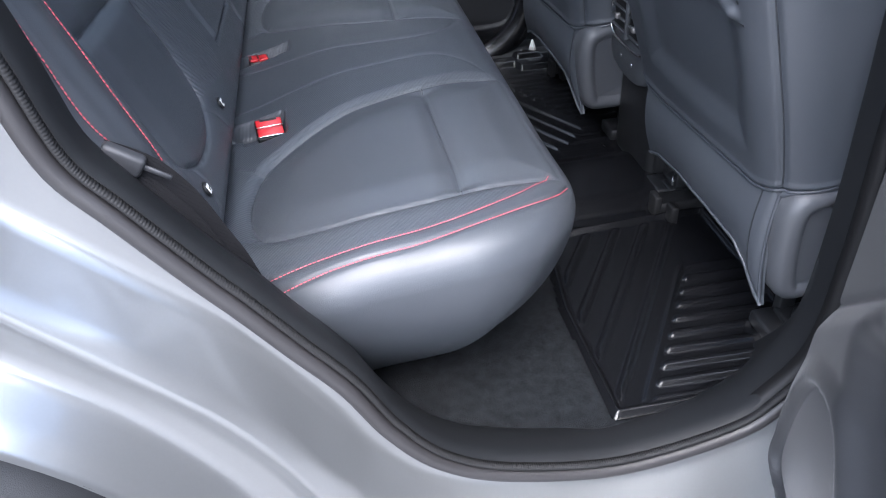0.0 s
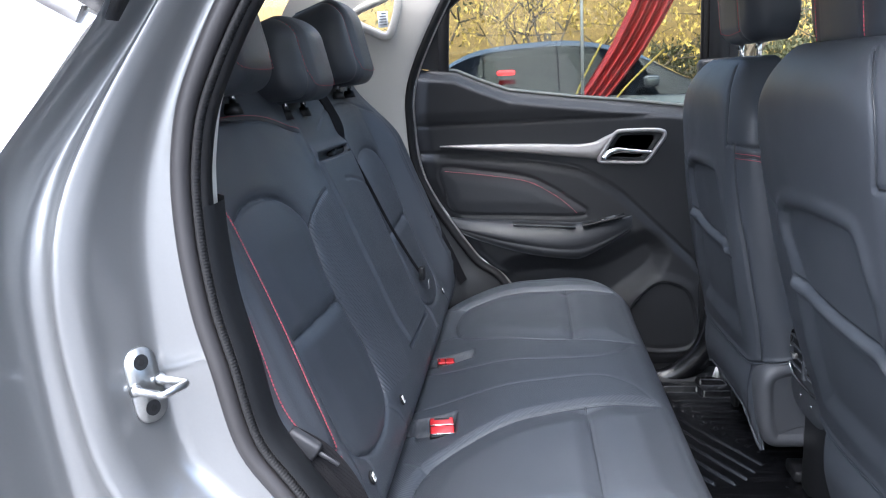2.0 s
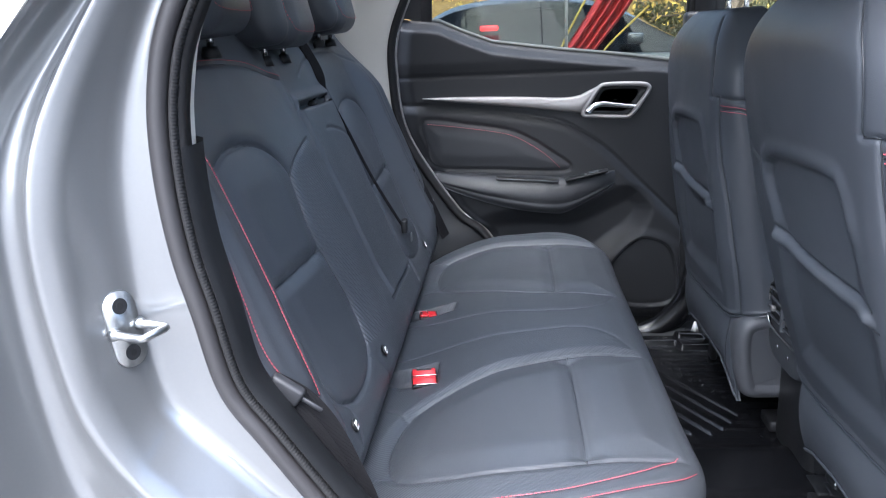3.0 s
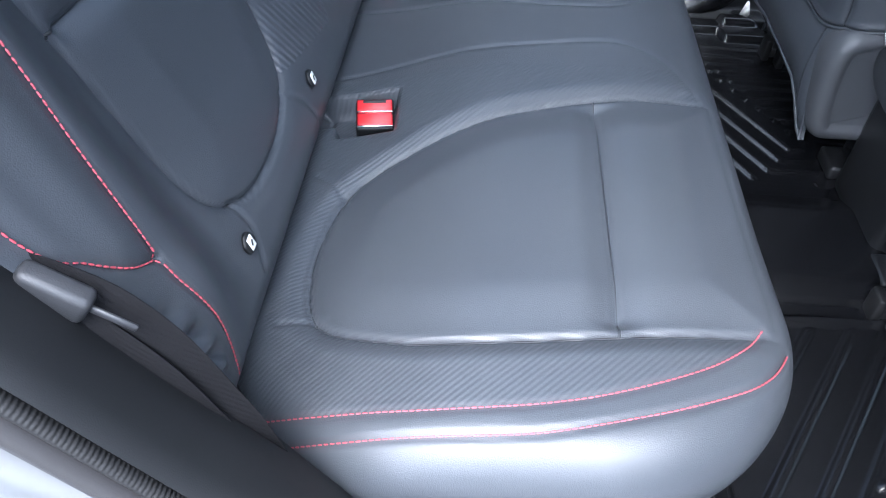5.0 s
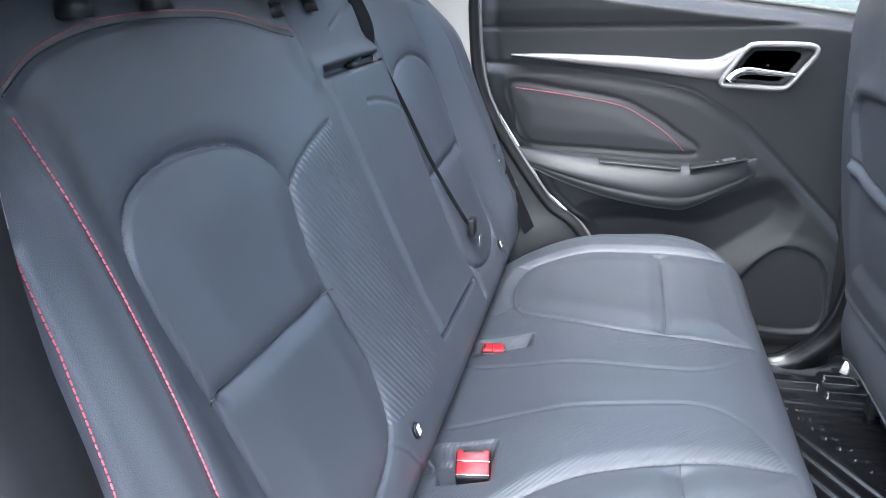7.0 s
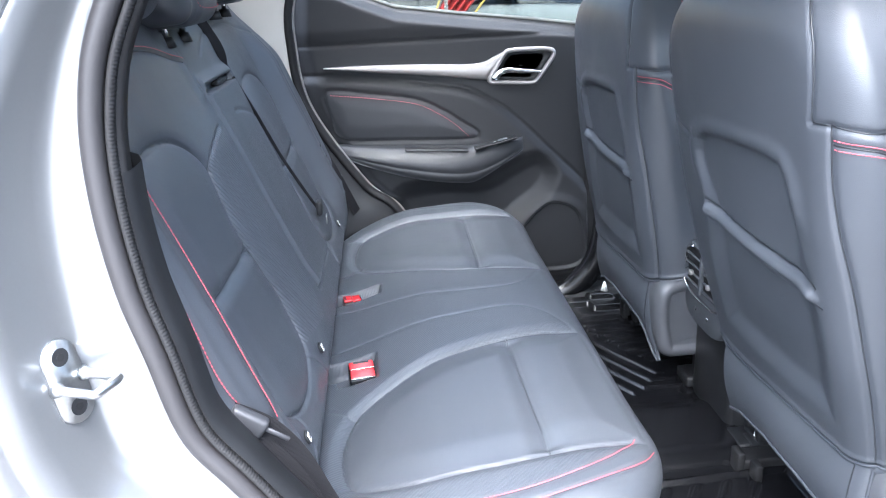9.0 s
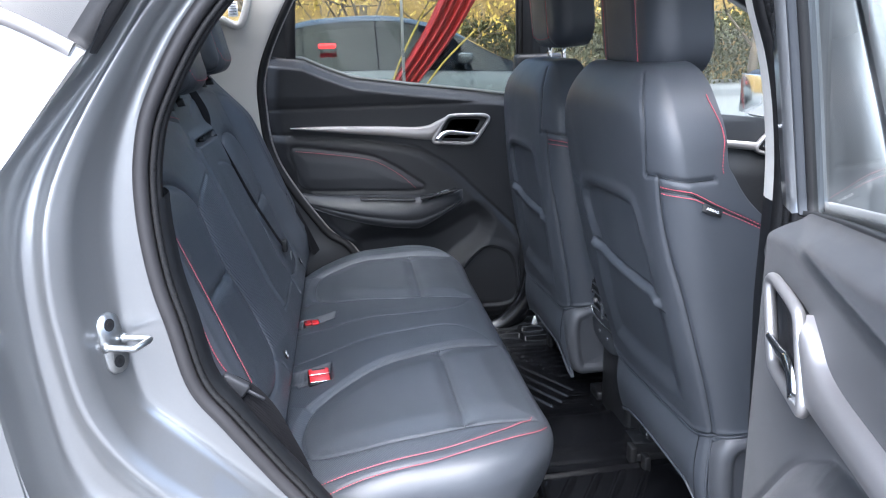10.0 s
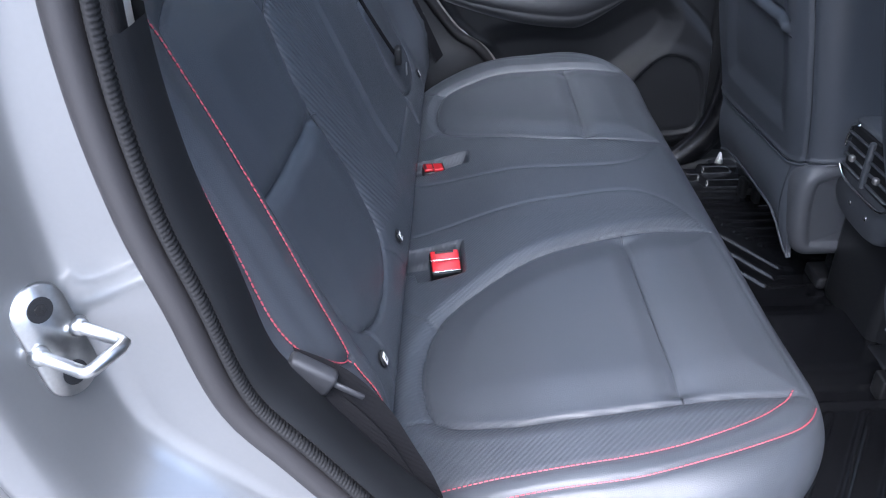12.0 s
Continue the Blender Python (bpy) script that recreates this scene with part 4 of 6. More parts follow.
def rear_door(side, hinge, angle, label):
    """A rear door, built closed and swung open about its hinge by angle."""
    top = empty("rear_door", hinge, label, "car door")
    top.rotation_mode = "XYZ"

    def Y(y):
        return side * y

    belt_z = lambda x: np.interp(x, [p[0] for p in BELT], [p[1] for p in BELT])
    rear_x = lambda z: np.interp(z, [p[1] for p in REAR_EDGE], [p[0] for p in REAR_EDGE])
    s, t = np.meshgrid(np.linspace(0, 1, 180), np.linspace(0, 1, 190), indexing="ij")
    x = -0.05 + 0.86 * s
    for _ in range(3):
        z = 0.335 + t * (belt_z(x) - 0.335)
        x = rear_x(z) + s * (0.768 - rear_x(z))
    LINE = [tuple(p) for p in spline([(-0.12, 1.085), (0.1, 1.072), (0.37, 1.030), (0.46, 0.99), (0.54, 0.935), (0.66, 0.815), (0.76, 0.715), (0.83, 0.64)], 40)]
    below = z < np.interp(x, [p[0] for p in LINE], [p[1] for p in LINE])
    dl = near_line(x, z, LINE) * np.where(below, 1, -1)
    INSERT = [tuple(p) for p in spline([(-0.012, 1.036), (0.12, 1.022), (0.249, 0.999), (0.32, 0.965), (0.368, 0.933), (0.428, 0.874), (0.2, 0.88), (0.02, 0.895), (-0.005, 0.96)], 60, closed=True)]
    SPEAKER = [tuple(p) for p in spline([(0.545, 0.55), (0.60, 0.625), (0.66, 0.658), (0.735, 0.628), (0.765, 0.55), (0.765, 0.45), (0.70, 0.42), (0.60, 0.43), (0.545, 0.48)], 60, closed=True)]
    ins, spk = in_shape(x, z, INSERT), in_shape(x, z, SPEAKER)
    POCKET = [tuple(p) for p in spline([(0.16, 0.70), (0.30, 0.735), (0.45, 0.73), (0.60, 0.80), (0.66, 0.76), (0.64, 0.69), (0.55, 0.62), (0.44, 0.54), (0.30, 0.47), (0.24, 0.55)], 60, closed=True)]
    poc = in_shape(x, z, POCKET)
    inward = 0.014 * step01(dl, -0.002, 0.03) - 0.004 * np.exp(-((dl / 0.004) ** 2)) - 0.006 * np.exp(-((ins / 0.005) ** 2)) + 0.005 * step01(ins, 0.004, 0.05)
    inward = inward - 0.005 * np.exp(-(((z - 1.165) / 0.005) ** 2)) + 0.008 * step01(z, 1.165, 1.21) - 0.045 * step01(belt_z(x) - z, 0.035, 0.0)
    inward = inward - 0.030 * step01(poc, -0.03, 0.04) + 0.008 * step01(spk, -0.03, 0.002) - 0.014 * step01(spk, 0.002, 0.010)
    inward = inward - 0.05 * step01(0.45 - z, 0.0, 0.12) - 0.02 * step01(0.06 - s, 0, 0.06)
    y = 0.795 - inward
    f = grid_faces(180, 190)
    mid = f[:, 0]
    idx = (ins.reshape(-1)[mid] > 0.002).astype(int)
    panel = mesh_ob("door_panel", np.stack([x, Y(y), z], -1).reshape(-1, 3), f, [DOOR_PLASTIC, SOFT_VINYL], top, "", idx)
    # red stitching along the padded insert
    seam = spline([(0.0, 1.026), (0.12, 1.010), (0.245, 0.987), (0.31, 0.955), (0.36, 0.92), (0.405, 0.876)], 110)
    verts, faces = [], []
    for i in range(0, 108, 2):
        (ax, az), (bx, bz) = seam[i], seam[i + 1]
        bx, bz = ax + (bx - ax) * 1.3, az + (bz - az) * 1.3
        k = len(verts)
        for px, pz in ((ax, az), (bx, bz)):
            verts += [(px, Y(0.779), pz - 0.0008), (px, Y(0.7735), pz), (px, Y(0.779), pz + 0.0008)]
        faces += [(k, k + 1, k + 4, k + 3), (k + 1, k + 2, k + 5, k + 4)]
    mesh_ob("stitching", verts, faces, RED_THREAD, panel, "thin red stitching")
    # armrest: flat top with a rounded front edge, a seam below it and a tucked underside
    n_arm = 70
    ax = np.linspace(0.004, 0.572, n_arm)
    z_back = np.interp(ax, [0.0, 0.2, 0.4, 0.57], [0.880, 0.866, 0.852, 0.866])
    z_front = np.interp(ax, *np.array(spline([(0.0, 0.864), (0.1, 0.846), (0.25, 0.828), (0.38, 0.822), (0.48, 0.842), (0.58, 0.862)], 40)).T)
    z_seam = np.interp(ax, *np.array(spline([(0.0, 0.856), (0.07, 0.838), (0.2, 0.805), (0.36, 0.778), (0.45, 0.786), (0.58, 0.842)], 40)).T)
    z_low = np.interp(ax, *np.array(spline([(0.0, 0.850), (0.1, 0.806), (0.23, 0.765), (0.36, 0.743), (0.43, 0.748), (0.58, 0.832)], 40)).T)
    swell = np.clip(np.sin(np.clip((ax - 0.004) / 0.568, 0, 1) * math.pi), 0, 1) ** 0.32 * np.interp(ax, [0, 0.35, 0.57], [1, 1, 0.72])
    rows = []
    for depth, zz in ((-0.01, z_back), (0.012, z_back), (0.045, z_back * 0.5 + z_front * 0.5 + 0.006), (0.056, z_front + 0.004), (0.063, z_front * 0.85 + z_seam * 0.15), (0.066, z_front * 0.5 + z_seam * 0.5), (0.065, z_seam * 0.9 + z_front * 0.1), (0.061, z_seam), (0.064, z_seam * 0.92 + z_low * 0.08), (0.060, z_seam * 0.5 + z_low * 0.5), (0.048, z_low + 0.004), (0.02, z_low - 0.002), (-0.01, z_low)):
        rows.append(np.stack([ax, Y(0.79 - depth * swell), zz], 1))
    loft("armrest", rows, SOFT_VINYL, top, "padded dark armrest with a seam")
    part("switch_plate", box((0.13, 0.036, 0.006), (0.478, Y(0.752), 0.861), 0.0025, 2, Matrix.Rotation(radians(-12), 4, "Y")), BLACK_PLASTIC, top, "black window switch plate")
    part("window_switch", box((0.03, 0.014, 0.008), (0.50, Y(0.750), 0.869), 0.003, 2, Matrix.Rotation(radians(-12), 4, "Y")), GREY_PLASTIC, top)
    part("switch_mark", box((0.006, 0.003, 0.001), (0.475, Y(0.748), 0.8645), 0), WHITE_PLASTIC, top)
    part("grab_slot", box((0.19, 0.024, 0.006), (0.30, Y(0.755), 0.853), 0.0025, 2, Matrix.Rotation(radians(4), 4, "Y")), RUBBER, top, "dark grab slot")
    part("slot_rim", box((0.19, 0.003, 0.004), (0.30, Y(0.7405), 0.8515), 0.001, 1, Matrix.Rotation(radians(4), 4, "Y")), GREY_PLASTIC, top)
    # silver trim with the inner handle
    up_edge = spline([(-0.012, 1.104), (0.1, 1.104), (0.28, 1.098), (0.40, 1.091), (0.455, 1.095), (0.485, 1.108), (0.53, 1.126)], 60)
    low_edge = spline([(-0.012, 1.101), (0.1, 1.086), (0.28, 1.066), (0.40, 1.050), (0.475, 1.040)], 50)
    upper = up_edge[up_edge[:, 0] < 0.524]
    lo = np.stack([upper[:, 0], np.maximum(np.interp(upper[:, 0], low_edge[:, 0], low_edge[:, 1]), 1.046 + 1.52 * (upper[:, 0] - 0.470))], 1)
    lo[:, 1] = np.minimum(lo[:, 1], upper[:, 1] - 0.001)
    loft("silver_trim", [np.stack([upper[:, 0], np.full(len(upper), Y(yy)), upper[:, 1] * (1 - q) + lo[:, 1] * q], 1) for q, yy in ((0, 0.798), (0.02, 0.786), (0.15, 0.780), (0.5, 0.777), (0.85, 0.780), (0.98, 0.786), (1, 0.798))], SATIN, top, "satin silver trim strip")
    rim = spline([(0.470, 1.046), (0.492, 1.082), (0.516, 1.116), (0.536, 1.124), (0.60, 1.124), (0.650, 1.120), (0.661, 1.106), (0.642, 1.075), (0.612, 1.036), (0.59, 1.028), (0.50, 1.034), (0.475, 1.036)], 90, closed=True)
    sweep("handle_rim", np.stack([rim[:, 0], np.full(90, Y(0.781)), rim[:, 1]], 1), oval(0.0068, 0.007, 10), SATIN, top, "satin silver handle surround", closed=True)
    cup = np.stack([rim[:, 0], np.full(90, Y(0.787)), rim[:, 1]], 1)
    c = cup.mean(0)
    loft("handle_cup", [cup, c + (cup - c) * 0.93 + [0, side * 0.006, 0], c + (cup - c) * 0.7 + [0, side * 0.008, 0], c + (cup - c) * 0.05 + [0, side * 0.008, 0]], BLACK_PLASTIC, top, closed=True)
    lever = spline([(0.484, 1.046), (0.50, 1.062), (0.525, 1.068), (0.56, 1.064), (0.622, 1.058)], 30)
    sweep("handle", np.stack([lever[:, 0], Y(0.776) + 0 * lever[:, 0], lever[:, 1]], 1), oval(0.009, 0.006, 10), CHROME, top, "bright chrome door handle", up=(0, 1, 0), scale=np.linspace(1.15, 0.5, 30))
    # outer skin, edge, window frame and pane
    xs, zs = np.linspace(0, 1, 40), np.linspace(0, 1, 40)
    s2, t2 = np.meshgrid(xs, zs, indexing="ij")
    x2 = -0.05 + 0.86 * s2
    for _ in range(3):
        z2 = 0.30 + t2 * (belt_z(x2) - 0.30)
        x2 = rear_x(z2) - 0.05 + s2 * (0.84 - rear_x(z2) + 0.05)
    y2 = 0.925 - 0.04 * step01(z2, 1.0, 1.35) - 0.02 * step01(0.6 - z2, 0, 0.3)
    mesh_ob("outer_skin", np.stack([x2, Y(y2), z2], -1).reshape(-1, 3), grid_faces(40, 40), PAINT, top)
    inner = [np.stack([q.ravel() for q in (x[k], Y(y)[k], z[k])], 1) for k in (np.s_[0, :], np.s_[:, 0], np.s_[-1, :])]
    outer = [np.stack([q.ravel() for q in (x2[k], Y(y2)[k], z2[k])], 1) for k in (np.s_[0, :], np.s_[:, 0], np.s_[-1, :])]
    for a, b in zip(inner, outer):
        loft("door_edge", [spline(a[:: max(1, len(a) // 30)], 60), spline(b, 60)], PAINT, top)
    bw = np.array(BELT)[1:]
    sweep("window_rubber", np.stack([bw[:, 0], np.full(len(bw), Y(0.845)), bw[:, 1] - 0.004], 1), flat(0.008, 0.014), RUBBER, top)
    sweep("belt_moulding", np.stack([bw[:, 0], np.full(len(bw), Y(0.872)), bw[:, 1] + 0.004], 1), flat(0.014, 0.014), SATIN, top, "satin silver belt moulding")
    glass_low = spline(BELT[1:], 30)
    # the far pane's extra darkness holds down the outdoor brightness; the near one is clear
    pane = loft("window_pane", [np.stack([glass_low[:, 0], np.full(30, Y(0.852)), glass_low[:, 1] - 0.02], 1), np.stack([glass_low[:, 0] * 0.92 + 0.03, np.full(30, Y(0.80)), np.full(30, 1.58)], 1)], DIMMING_GLASS if side > 0 else GLASS, top, "see-through window pane")
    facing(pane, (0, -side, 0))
    pane.visible_shadow = False
    frame_mat = PAINT if side < 0 else BLACK_PLASTIC
    post = np.array([(0.82, Y(0.85), 1.17), (0.815, Y(0.818), 1.38), (0.805, Y(0.78), 1.60)])
    sweep("window_frame", spline(post, 20), flat(0.055, 0.045), frame_mat, top)
    sweep("frame_trim", spline(post + [-0.034, 0, 0], 20), flat(0.016, 0.03), RUBBER if side > 0 else GREY_PLASTIC, top)
    sweep("glass_rubber", spline(post + [-0.045, 0, 0], 20), flat(0.006, 0.012), RUBBER, top)
    sweep("window_divider", spline(np.array([(0.005, Y(0.85), 1.32), (0.012, Y(0.83), 1.42), (0.03, Y(0.80), 1.60)]), 20), flat(0.03, 0.03), RUBBER, top)
    sweep("top_frame", spline(np.array([(-0.10, Y(0.845), 1.33), (-0.06, Y(0.835), 1.42), (0.08, Y(0.81), 1.565), (0.4, Y(0.795), 1.60), (0.79, Y(0.795), 1.60)]), 50), flat(0.05, 0.04), frame_mat, top)
    loft("quarter_plate", [np.array([(-0.09, Y(0.835), 1.34), (0.0, Y(0.835), 1.33)]), np.array([(-0.05, Y(0.825), 1.43), (0.0, Y(0.825), 1.43)]), np.array([(0.02, Y(0.81), 1.53), (0.03, Y(0.81), 1.53)])], BLACK_PLASTIC, top)
    top.rotation_euler = (0, 0, angle)
    return top


def lowered(ob, dz):
    ob.location.z += dz
    return ob


rear_door(1, (0.84, 0.92, 0.7), 0.0, "closed rear door with dark panel and silver trim")
lowered(rear_door(-1, (0.792, -0.872, 0.68), radians(70), "open rear door with dark panel and silver handle"), -0.02)

tagged(part("far_sill", box((2.0, 0.16, 0.16), (1.1, 0.79, 0.29), 0.03, 3), BLACK_PLASTIC), "black plastic far sill", "sill", kind="structure")
sill_line = np.array([(x, 0.745, z) for x, z in spline([(0.30, 0.365), (0.50, 0.345), (0.62, 0.335), (0.69, 0.352), (0.75, 0.40), (0.79, 0.455), (0.815, 0.54), (0.825, 0.66)], 60)])
tagged(sweep("sill_trim", sill_line, oval(0.040, 0.030, 14), MAT_RUBBER), "rounded glossy black sill trim below the far door", "sill", kind="structure")
tagged(part("far_pillar", box((0.17, 0.06, 1.0), (0.845, 0.815, 0.82), 0.015, 2), BLACK_PLASTIC), "black far middle pillar", "pillar", kind="structure")
# far side seal and pillar trim
fs = spline([(0.30, 0.42), (0.172, 0.677), (0.076, 0.766), (-0.065, 0.995), (-0.094, 1.17), (-0.076, 1.32), (0.033, 1.531), (0.1, 1.60)], 90)
tagged(sweep("door_seal", along(fs, 0.735), oval(0.013, 0.018, 8), RUBBER), "black rubber seal along the far door", "door seal")
tagged(sweep("seal_strip", along(fs + [0.016, 0], 0.742), flat(0.004, 0.012), SATIN), "thin bright strip beside the far door seal", "trim", kind="structure")
fl = fs[:52]
tagged(loft("lower_side_trim", [along(fl, 0.735), along(fl - [0.05, 0.01], 0.71), along(fl - [0.3, 0.05], 0.66), along(fl - [0.5, 0.05], 0.62)], BLACK_PLASTIC), "black plastic lower side trim", "trim", kind="structure")
fu = fs[49:]
far_rows = np.array([along(fu - [0.004, 0], 0.733), along(fu - [0.02, 0], 0.715), along(fu - [0.12, -0.01], 0.70), np.stack([fu[:, 0] - 0.45, np.full(len(fu), 0.66), fu[:, 1]], 1)])
sheet_pts = np.array([spline(far_rows[:, i], 60) for i in range(len(fu))])
LIGHT = [(-0.222, 1.505), (-0.16, 1.53), (-0.098, 1.545), (-0.128, 1.44), (-0.182, 1.452), (-0.225, 1.48)]
LIGHT_C = spline(LIGHT, 40, closed=True)
ff = grid_faces(len(fu), 60)
cen = sheet_pts.reshape(-1, 3)[ff].mean(1)
keepf = in_shape(cen[:, 0], cen[:, 2], [tuple(p) for p in LIGHT_C]) < 0.004
far_trim = empty("far_pillar_trim", (-0.2, 0.70, 1.2), "pale beige far rear pillar trim with a small window", "trim", kind="structure")
mesh_ob("trim_panel", sheet_pts.reshape(-1, 3), ff[keepf], BEIGE, far_trim)
lc = np.stack([LIGHT_C[:, 0], 0.693 + 0.10 * (LIGHT_C[:, 0] + 0.16), LIGHT_C[:, 1]], 1)
sweep("window_frame", lc, oval(0.012, 0.008, 8), BEIGE, far_trim, closed=True)
pane = mesh_ob("window_pane", lc + [0, 0.06, 0], [tuple(range(40))], GLASS, far_trim)
facing(pane, (0, -1, 0))
pane.visible_shadow = False
part("sticker", box((0.03, 0.001, 0.045), (-0.155, 0.75, 1.485), 0), WHITE_PLASTIC, far_trim, "white paper sticker")
for k in range(5):
    part("print_line", box((0.022, 0.001, 0.003), (-0.155, 0.748, 1.47 + 0.008 * k), 0), GREY_PLASTIC, far_trim)

# ---- front seats ----
REAR_Z = [0.40, 0.55, 0.66, 0.80, 0.90, 1.0, 1.10, 1.20, 1.27, 1.36]
REAR_X = [0.815, 0.795, 0.775, 0.730, 0.703, 0.679, 0.660, 0.643, 0.641, 0.668]
SIDE_Z = [0.98, 1.04, 1.10, 1.145, 1.165, 1.23, 1.30, 1.36]
SIDE_D = [1.0, 0.88, 0.67, 0.57, 0.54, 0.56, 0.52, 0.40]  # how deep the side is there
REAR = spline(list(zip(REAR_Z, REAR_X)), 80)
DEEP = spline(list(zip(SIDE_Z, SIDE_D)), 60)
BOTTOM_Z = 0.54


COVER_GREY = material("seat_cover_grey", (0.055, 0.058, 0.064), 0.42, grain=0.3, grain_size=900)


def front_seat(cy, label, slide=0.0, upright=0.0, low=0.0, tag=False, raised=-0.035):
    """A front seat seen from behind; slide, upright and low set where it stands and how far it leans."""
    top = empty("front_seat", (1.0, cy, 0.35), label, "car seat", "front seats")

    def shift(z):
        return slide + upright * (z - 0.9)

    def q(u, z):
        return (u, z - BOTTOM_Z)

    def curve(*pts):
        return [tuple(p) for p in spline([q(*p) for p in pts], 40)]

    YOKE = [q(-0.175, 1.33), q(-0.205, 1.29), q(-0.226, 1.246), q(-0.227, 1.205), q(-0.218, 1.153)]
    YOKE_LOW = [q(-0.218, 1.153), q(-0.249, 1.153), q(-0.317, 1.144), q(-0.40, 1.142)]
    SIDE = curve((-0.249, 1.153), (-0.243, 1.081), (-0.246, 1.01), (-0.256, 0.924), (-0.262, 0.80), (-0.258, 0.72), (-0.252, 0.655))
    RED = curve((-0.249, 1.131), (-0.314, 1.123), (-0.355, 1.105), (-0.41, 1.072), (-0.452, 1.035))
    PANEL = curve((0.15, 0.70), (0.135, 0.85), (0.118, 0.95), (0.125, 1.03), (0.112, 1.066), (0.06, 1.086), (-0.06, 1.092), (-0.145, 1.087), (-0.160, 1.064), (-0.168, 1.028), (-0.186, 0.975), (-0.203, 0.92), (-0.214, 0.82), (-0.200, 0.70))
    POCKET = curve((0.112, 0.955), (0.05, 0.941), (-0.02, 0.934), (-0.117, 0.929), (-0.205, 0.925))
    FOLD = curve((0.112, 0.925), (0.035, 0.914), (-0.05, 0.908), (-0.12, 0.903), (-0.214, 0.899))
    HEM = curve((-0.335, 0.662), (-0.252, 0.655), (-0.215, 0.648), (-0.14, 0.650), (-0.02, 0.648), (0.12, 0.636), (0.23, 0.632))
    BOTH = curve((0.26, 1.10), (0.195, 1.075), (0.129, 1.064))

    def dent(u, v, line, deep, wide):
        return -deep * np.exp(-((near_line(u, v, line) / wide) ** 2))

    def relief(u, v):
        m = -np.abs(u)
        z = v + BOTTOM_Z
        h = dent(m, v, YOKE, 0.005, 0.0035) + dent(m, v, YOKE_LOW, 0.006, 0.0040) + dent(m, v, SIDE, 0.005, 0.0045) + dent(m, v, RED, 0.003, 0.004)
        # the padded yoke stands proud of the panel below it
        d = in_shape(u, v, PANEL)
        soft = 0.010 + 0.045 * step01(-z, -1.03, -0.92)
        h = h - 0.013 * step01(d, -0.002, soft) * step01(z, 0.66, 0.72) + 0.004 * np.exp(-(((d + 0.012) / 0.012) ** 2)) * step01(z, 0.98, 1.05)
        # pocket: rolled top edge over a fold
        inside = step01(d, -0.004, 0.012)
        h = h + dent(u, v, POCKET, 0.008, 0.004) * inside + dent(u, v, FOLD, 0.006, 0.0045) * inside
        h = h + 0.012 * np.exp(-((near_line(u, v + 0.0145, POCKET) / 0.0125) ** 2)) * inside + dent(u, v, BOTH, 0.004, 0.004)
        return h + dent(u, v, HEM, 0.005, 0.004) + 0.003 * np.exp(-((near_line(u, v - 0.010, HEM) / 0.005) ** 2))

    def warp(u, v, h):
        z = v + BOTTOM_Z
        k = 1 - 0.10 * step01(z, 1.15, 1.36) + 0.03 * np.exp(-(((z - 1.0) / 0.2) ** 2)) - 0.06 * step01(-z, -0.62, -0.42)
        x = np.interp(z, REAR[:, 0], REAR[:, 1])
        h = np.where(h < 0, h * np.interp(z, DEEP[:, 0], DEEP[:, 1]), h)
        return x - h * 0.98 + 0.24 * u * u + shift(z), cy + u * k, z - 0.10 * h + low

    pil = Pillow(0.56, 0.788, 0.14, 0.075, 0.21, relief, warp, taper=0.02)
    shell = pil.build("backrest", 0.0036, LEATHER, top, bottom="strips")
    hem = spline(HEM, 70)
    sweep("piping", pil.at(hem[:, 0], hem[:, 1], 0.0035), oval(0.0032, 0.0032, 8), LEATHER, shell, up=(1, 0, 0.01))
    for line in (YOKE, YOKE_LOW, SIDE, RED, POCKET, FOLD):
        q2 = spline(line, 70)
        sweep("seam", pil.at(q2[:, 0], q2[:, 1], 0.0006), oval(0.0012, 0.0012, 5), PIPING, shell, up=(1, 0.1, 0.2))
    for off in (0.0055, -0.0055):
        stitches("stitching", pil, [(a, b + off) for a, b in RED[::4]], RED_THREAD, top, r=0.0008, label="red stitching")
    stitches("side_stitching", pil, [(a, b) for a, b in spline([q(-0.37, 1.365), q(-0.425, 1.29), q(-0.446, 1.21), q(-0.43, 1.150)], 8)], RED_THREAD, top, r=0.0009, label="red stitching")
    if tag:
        # airbag tag on the side seam
        tu, tv = -0.352, 1.094 - BOTTOM_Z
        tp, ta, tb = (Vector(pil.at(a, b, 0.0045)) for a, b in ((tu, tv), (tu - 0.01, tv - 0.0045), (tu - 0.0045, tv + 0.01)))
        e1 = (ta - tp).normalized()
        e3 = e1.cross(tb - tp).normalized()
        e2 = e3.cross(e1)
        face = Matrix((e1, e2, e3)).transposed().to_4x4()
        face.translation = tp
        bm = box((0.036, 0.014, 0.002), (0, 0, 0), 0.0006, 1)
        bmesh.ops.transform(bm, matrix=face, verts=bm.verts)
        label_ob = part("airbag_tag", bm, BLACK_PLASTIC, top, "small black fabric airbag tag")
        cu = bpy.data.curves.new("lettering", "FONT")
        cu.body, cu.size, cu.extrude, cu.align_x, cu.align_y = "AIRBAG", 0.0066, 0.0002, "CENTER", "CENTER"
        cu.materials.append(WHITE_PLASTIC)
        tmp = bpy.data.objects.new("lettering", cu)
        scene.collection.objects.link(tmp)
        me = bpy.data.meshes.new_from_object(tmp.evaluated_get(bpy.context.evaluated_depsgraph_get()))
        bpy.data.objects.remove(tmp)
        me.transform(face @ Matrix.Translation((0, 0, 0.0014)))
        under(new("lettering", me), label_ob)
    # seat base and rails
    sx = shift(0.55)
    part("seat_cushion", box((0.50, 0.46, 0.16), (1.13 + sx, cy, 0.56 + low), 0.05, 4), LEATHER, top)
